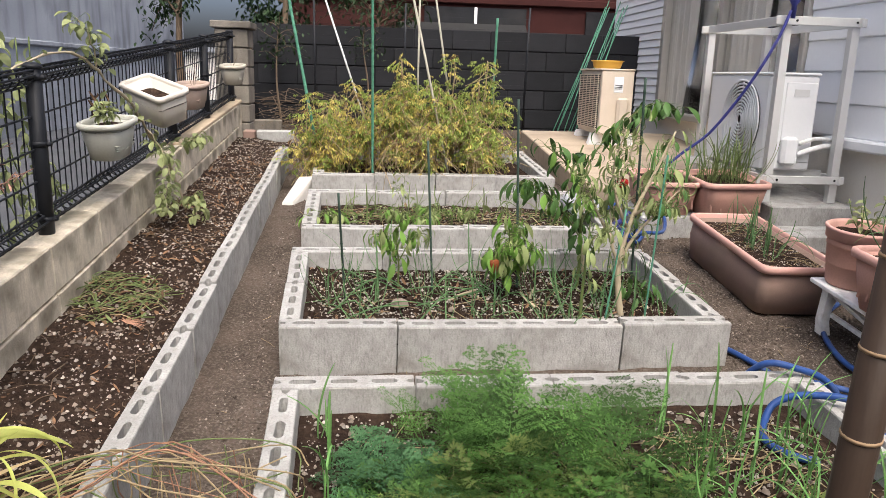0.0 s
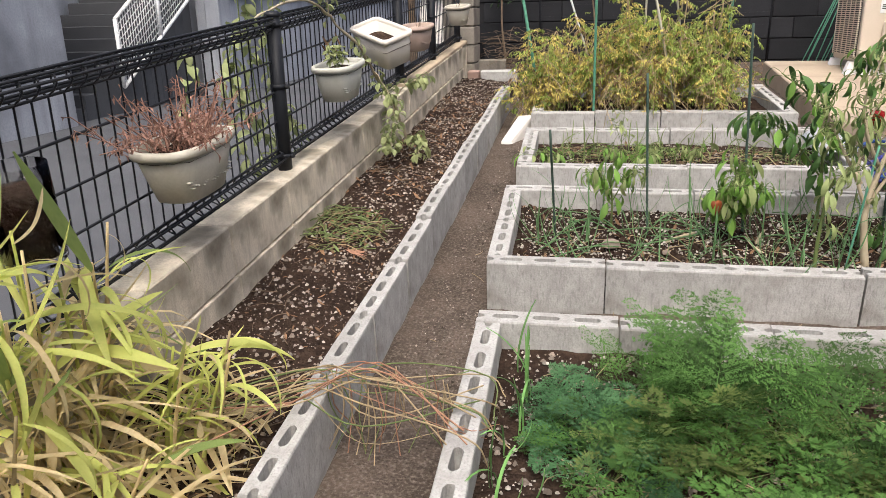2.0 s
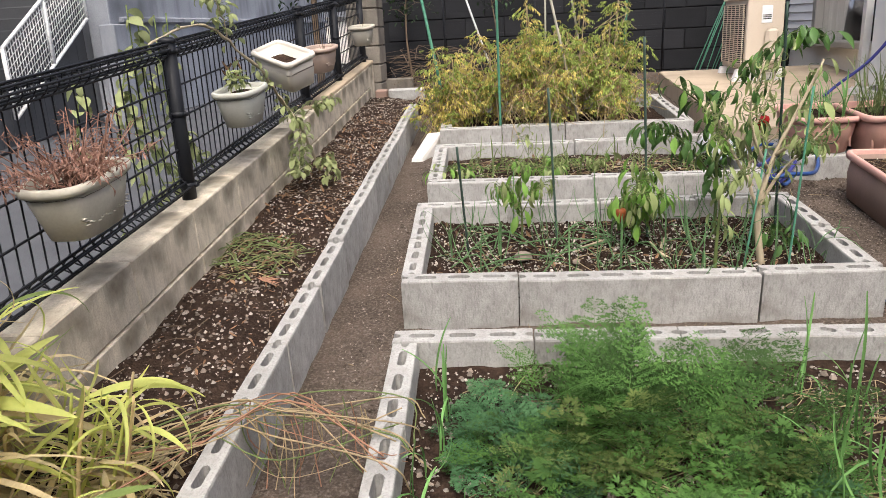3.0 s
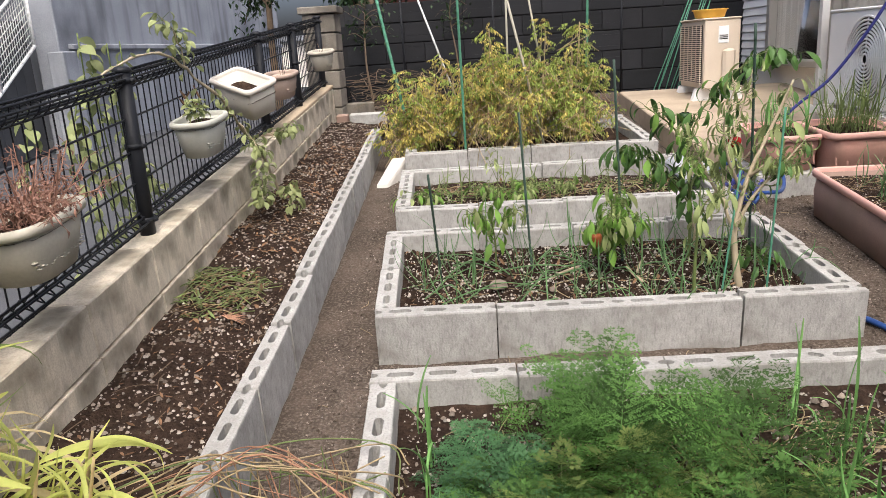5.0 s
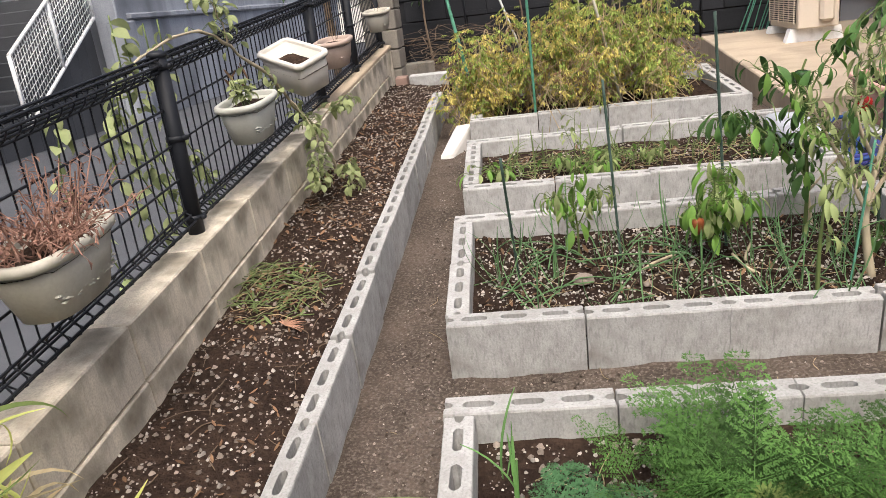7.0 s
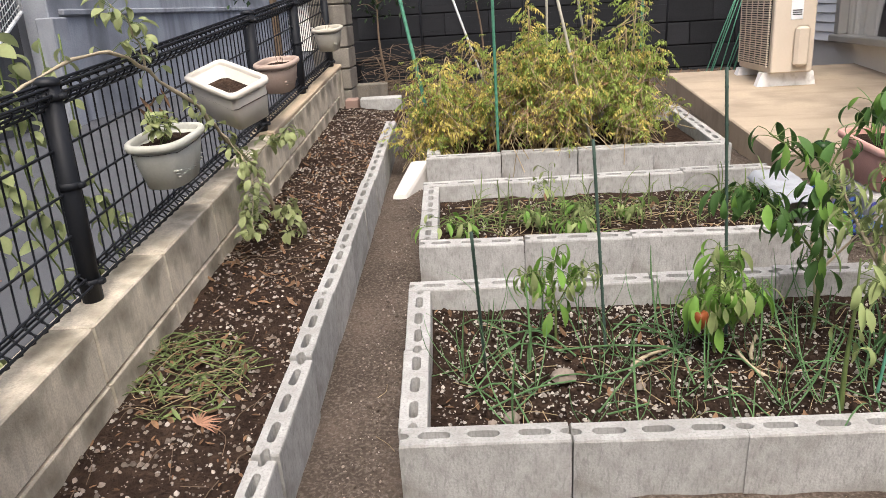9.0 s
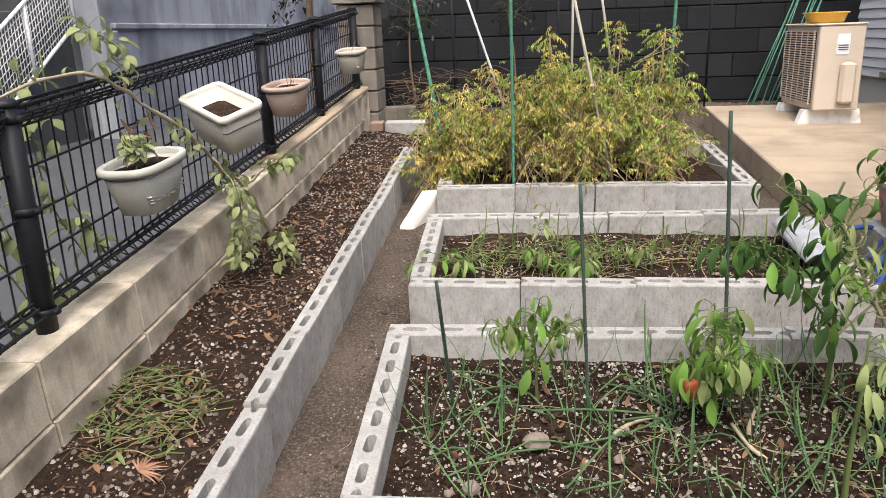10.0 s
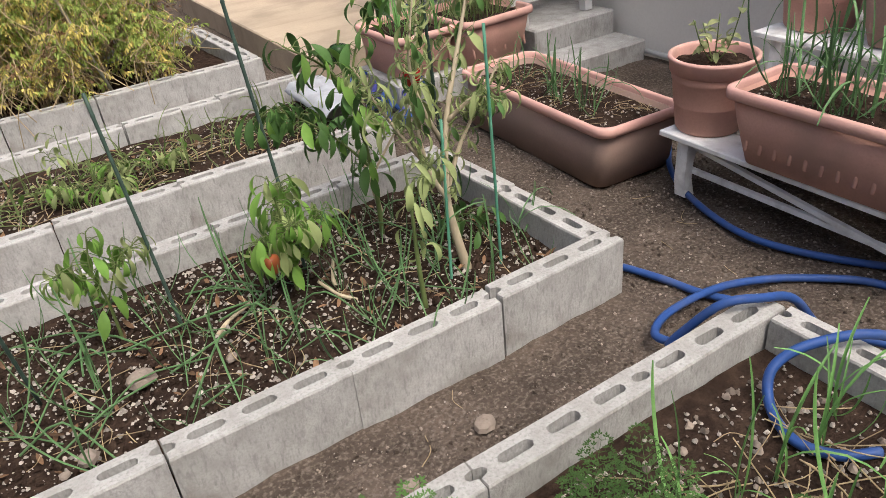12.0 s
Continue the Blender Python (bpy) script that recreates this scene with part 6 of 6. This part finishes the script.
for x, y, h in ((-0.56, -1.02, 0.36), (-0.60, -1.08, 0.40), (-0.52, -1.06, 0.34), (-0.64, -1.02, 0.34), (-0.56, -1.12, 0.42), (-0.53, -0.98, 0.38), (-0.50, -1.02, 0.36), (-0.55, -0.95, 0.34)):
    ginger(x, y, h, vary(-0.3, 0.4), 0.09, ["ginger"], 7, 0.75)
g = Geo()
for _ in range(420):
    x, y = vary(-0.86, -0.48), vary(-1.5, -0.86)
    a1, l = vary(0, 6.28), vary(0.15, 0.42)
    g.leaf((x, y, vary(0.05, 0.32 if x < -0.72 else 0.12)), (math.cos(a1), math.sin(a1), vary(-0.1, 2.0 if x < -0.72 else 0.6)), (0, 0, 1), l, vary(0.006, 0.018), vary(0.5, 2.4), 0.4, 6, 0.1)
tagged(part("dry_blades", g, M["ginger_dry"]), "tangled dry straw-coloured blades at the ginger's foot", "dry leaves", kind="stuff")
# dry stalks fallen across the path
straw = thing("fallen_straw", "bundle of dry stalks fallen across the path", "straw")
for mat, n in (("straw", 9), ("straw_red", 5), ("weeds", 4)):
    for _ in range(n):
        y = -0.91 + vary(-0.06, 0.06)
        pts = [(-0.50 + vary(-0.15, 0.15), y - vary(0.0, 0.25), 0.12 + vary(0, 0.1)), (-0.30, y + vary(-0.07, 0.07), 0.205 + vary(0, 0.02)), (-0.12, y + vary(-0.10, 0.10), 0.23 + vary(-0.08, 0.05)), (0.09 + vary(-0.03, 0.05), y + vary(-0.12, 0.10), 0.178 + vary(0.0, 0.02))]
        if RND.random() < 0.55:
            pts.append((0.16 + vary(-0.02, 0.06), y + vary(-0.1, 0.1), vary(0.10, 0.16)))
        part("stalk", Geo().tube(smoothed(pts, 5), 0.0015 * vary(0.6, 1.5), 4, False), M[mat], straw)
    for _ in range(n + 2):
        x = vary(-0.25, 0.05)
        p = Vector((x, -0.9 + vary(-0.06, 0.06), 0.24))
        part("stalk", Geo().tube(smoothed([p, p + Vector((vary(-0.03, 0.03), vary(-0.03, 0.03), -0.1)), p + Vector((vary(-0.06, 0.06), vary(-0.05, 0.05), -0.215))], 4), 0.0016, 4, False), M[mat], straw)

# sprawling leaves in the sparse bed
for x, y in ((0.12, 1.45), (0.45, 1.52), (0.58, 1.42), (0.62, 1.62), (0.80, 1.55)):
    stems = [[(x, y, 0.08), (x + vary(-0.05, 0.05), y, 0.15), (x + vary(-0.16, 0.16), y + vary(-0.08, 0.08), 0.17)] for _ in range(4)]
    pepper("low sprawling green plant in the sparse bed", stems, ["pepper_light", "narrow", "pepper_pale"], 6, -0.4, 0.9, None, 0.3, 0.004)
pepper("slender plant standing in the sparse bed", [[(0.46, 1.34, 0.07), (0.46, 1.34, 0.25), (0.47, 1.35, 0.42)], [(0.46, 1.34, 0.25), (0.42, 1.34, 0.36)]], ["pepper_pale"], 6, -0.3, 0.6, None, 0.5, 0.003)


# ---- trees, twigs and the street behind ----
def tree(label, base, height, crown, spread, n, leaf=0.05, trunk=0.03):
    ob = thing("tree", label, "tree")
    base = Vector(base)
    g, limbs = Geo(), []
    main = smoothed([base, base + Vector((vary(-0.05, 0.05), 0, height * 0.35)), base + Vector((vary(-0.1, 0.1), 0.05, height * 0.7)), base + Vector((0, 0, height))], 6)
    g.tube(main, [trunk * (1 - 0.75 * i / len(main)) for i in range(len(main))], 8)
    for _ in range(16):
        p = along(main, vary(crown, 1.0))
        a1 = vary(0, 6.28)
        l = spread * vary(0.5, 1.1)
        limb = smoothed([p, p + Vector((math.cos(a1), math.sin(a1), 0.5)) * l * 0.5, p + Vector((math.cos(a1), math.sin(a1), vary(-0.2, 0.6))) * l], 4)
        limbs.append(limb)
        g.tube(limb, [trunk * 0.3 * (1 - 0.7 * i / len(limb)) for i in range(len(limb))], 5)
    part("trunk", g, M["twig"], ob)
    c = Geo()
    for _ in range(n):
        p = along(RND.choice(limbs), vary(0.25, 1.0)) + Vector((vary(-1, 1), vary(-1, 1), vary(-1, 1))) * leaf * 2.2
        a1 = vary(0, 6.28)
        c.leaf(p, (math.cos(a1), math.sin(a1), vary(-0.9, 0.4)), (0, 0, 1), leaf * vary(0.7, 1.3), leaf * 0.5, 0.6, 0.3, 2)
    part("crown", c, M["tree_leaf"], ob)["kind"] = "stuff"
    return ob


tree("dark-leaved tree behind the end wall", (-0.75, 6.5, -0.1), 2.5, 0.35, 0.9, 3000, 0.075, 0.05)
tree("dark-leaved tree behind the end wall", (0.35, 6.9, -0.1), 2.2, 0.45, 0.7, 900, 0.07, 0.04)
tree("dark-leaved tree beyond the pillar", (-1.9, 6.6, -0.2), 2.6, 0.45, 0.8, 2200, 0.075, 0.05)
tree("thin young tree before the end wall", (-0.62, 5.25, -0.02), 1.0, 0.55, 0.24, 200, 0.05, 0.012)
tree("thin young tree before the end wall", (0.25, 5.2, -0.02), 1.15, 0.55, 0.2, 130, 0.05, 0.010)
stalks("brushwood", "heap of dry brown twigs before the end wall", [(vary(-0.75, 0.1), vary(4.9, 5.45), vary(0.0, 0.35)) for _ in range(150)], M["twig"], 0.15, 0.5, 0.0022, 0.2, "twigs")
litter("leaf_litter", "dark leaf litter at the foot of the end wall", [(vary(-0.6, 2.6), vary(4.75, 5.5), 0.0) for _ in range(500)], M["litter"], 0.03, 0.07)
car = thing("parked_car", "pale parked car behind the end wall", "car")
part("body", Geo().rings([[(x, y, z) for y, z in ((7.6, 0.3), (7.6, 0.75), (7.75, 0.92), (8.5, 0.92), (8.7, 0.75), (8.7, 0.3))] for x in (0.2, 2.6)]), M["car_white"], car, smooth=False)
part("cabin", Geo().rings([[(x + dx, y, z) for y, z in ((7.75, 0.92), (7.95, 1.04), (8.3, 1.04), (8.45, 0.92))] for x, dx in ((0.6, 0.0), (2.3, 0.0))]), M["dark_gap"], car, smooth=False)
for x in (0.6, 2.1):
    part("wheel", Geo().rings([[(x + 0.3 * math.cos(math.pi * k / 10), y, 0.1 + 0.3 * math.sin(math.pi * k / 10)) for k in range(20)] for y in (7.62, 7.8)]), M["dark_gap"], car)
# pale backdrop shaped as a building, added for the bright area up the lane
far = thing("lane_end_backdrop", "added pale backdrop for the bright end of the lane", "house")
part("wall", Geo().box(-9, 30, -0.3, -2, 31, 1.6), M["foundation"], far, smooth=False)
part("roof", Geo().box(-9.3, 29.7, 1.6, -1.7, 31, 1.8), M["grey_wall"], far, smooth=False)
netting = thing("dark_netting", "black netting posts before the end wall", "netting")
for x in (-0.3, 0.6, 1.85):
    part("post", Geo().tube([(x, 5.45, 0), (x, 5.45, 1.25)], 0.010, 8), M["fence"], netting)
for i in range(10):
    part("strand", Geo().tube([(-0.3, 5.45, 0.15 + i * 0.11), (0.6, 5.46, 0.14 + i * 0.11), (1.85, 5.45, 0.15 + i * 0.11)], 0.0016, 4), M["fence"], netting)


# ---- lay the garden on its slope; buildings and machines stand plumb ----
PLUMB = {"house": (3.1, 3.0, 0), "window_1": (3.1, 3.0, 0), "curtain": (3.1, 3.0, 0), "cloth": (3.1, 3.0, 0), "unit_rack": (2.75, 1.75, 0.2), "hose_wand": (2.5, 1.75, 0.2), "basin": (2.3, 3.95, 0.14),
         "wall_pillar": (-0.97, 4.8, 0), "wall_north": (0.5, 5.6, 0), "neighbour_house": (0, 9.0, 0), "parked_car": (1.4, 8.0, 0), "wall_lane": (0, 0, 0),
         "outdoor_stair": (0, 0, 0), "mesh_railing": (0, 0, 0), "lane_end_backdrop": (0, 0, 0), "wall_south": (0, -5.3, 0), "tree": (0, 6.5, 0)}
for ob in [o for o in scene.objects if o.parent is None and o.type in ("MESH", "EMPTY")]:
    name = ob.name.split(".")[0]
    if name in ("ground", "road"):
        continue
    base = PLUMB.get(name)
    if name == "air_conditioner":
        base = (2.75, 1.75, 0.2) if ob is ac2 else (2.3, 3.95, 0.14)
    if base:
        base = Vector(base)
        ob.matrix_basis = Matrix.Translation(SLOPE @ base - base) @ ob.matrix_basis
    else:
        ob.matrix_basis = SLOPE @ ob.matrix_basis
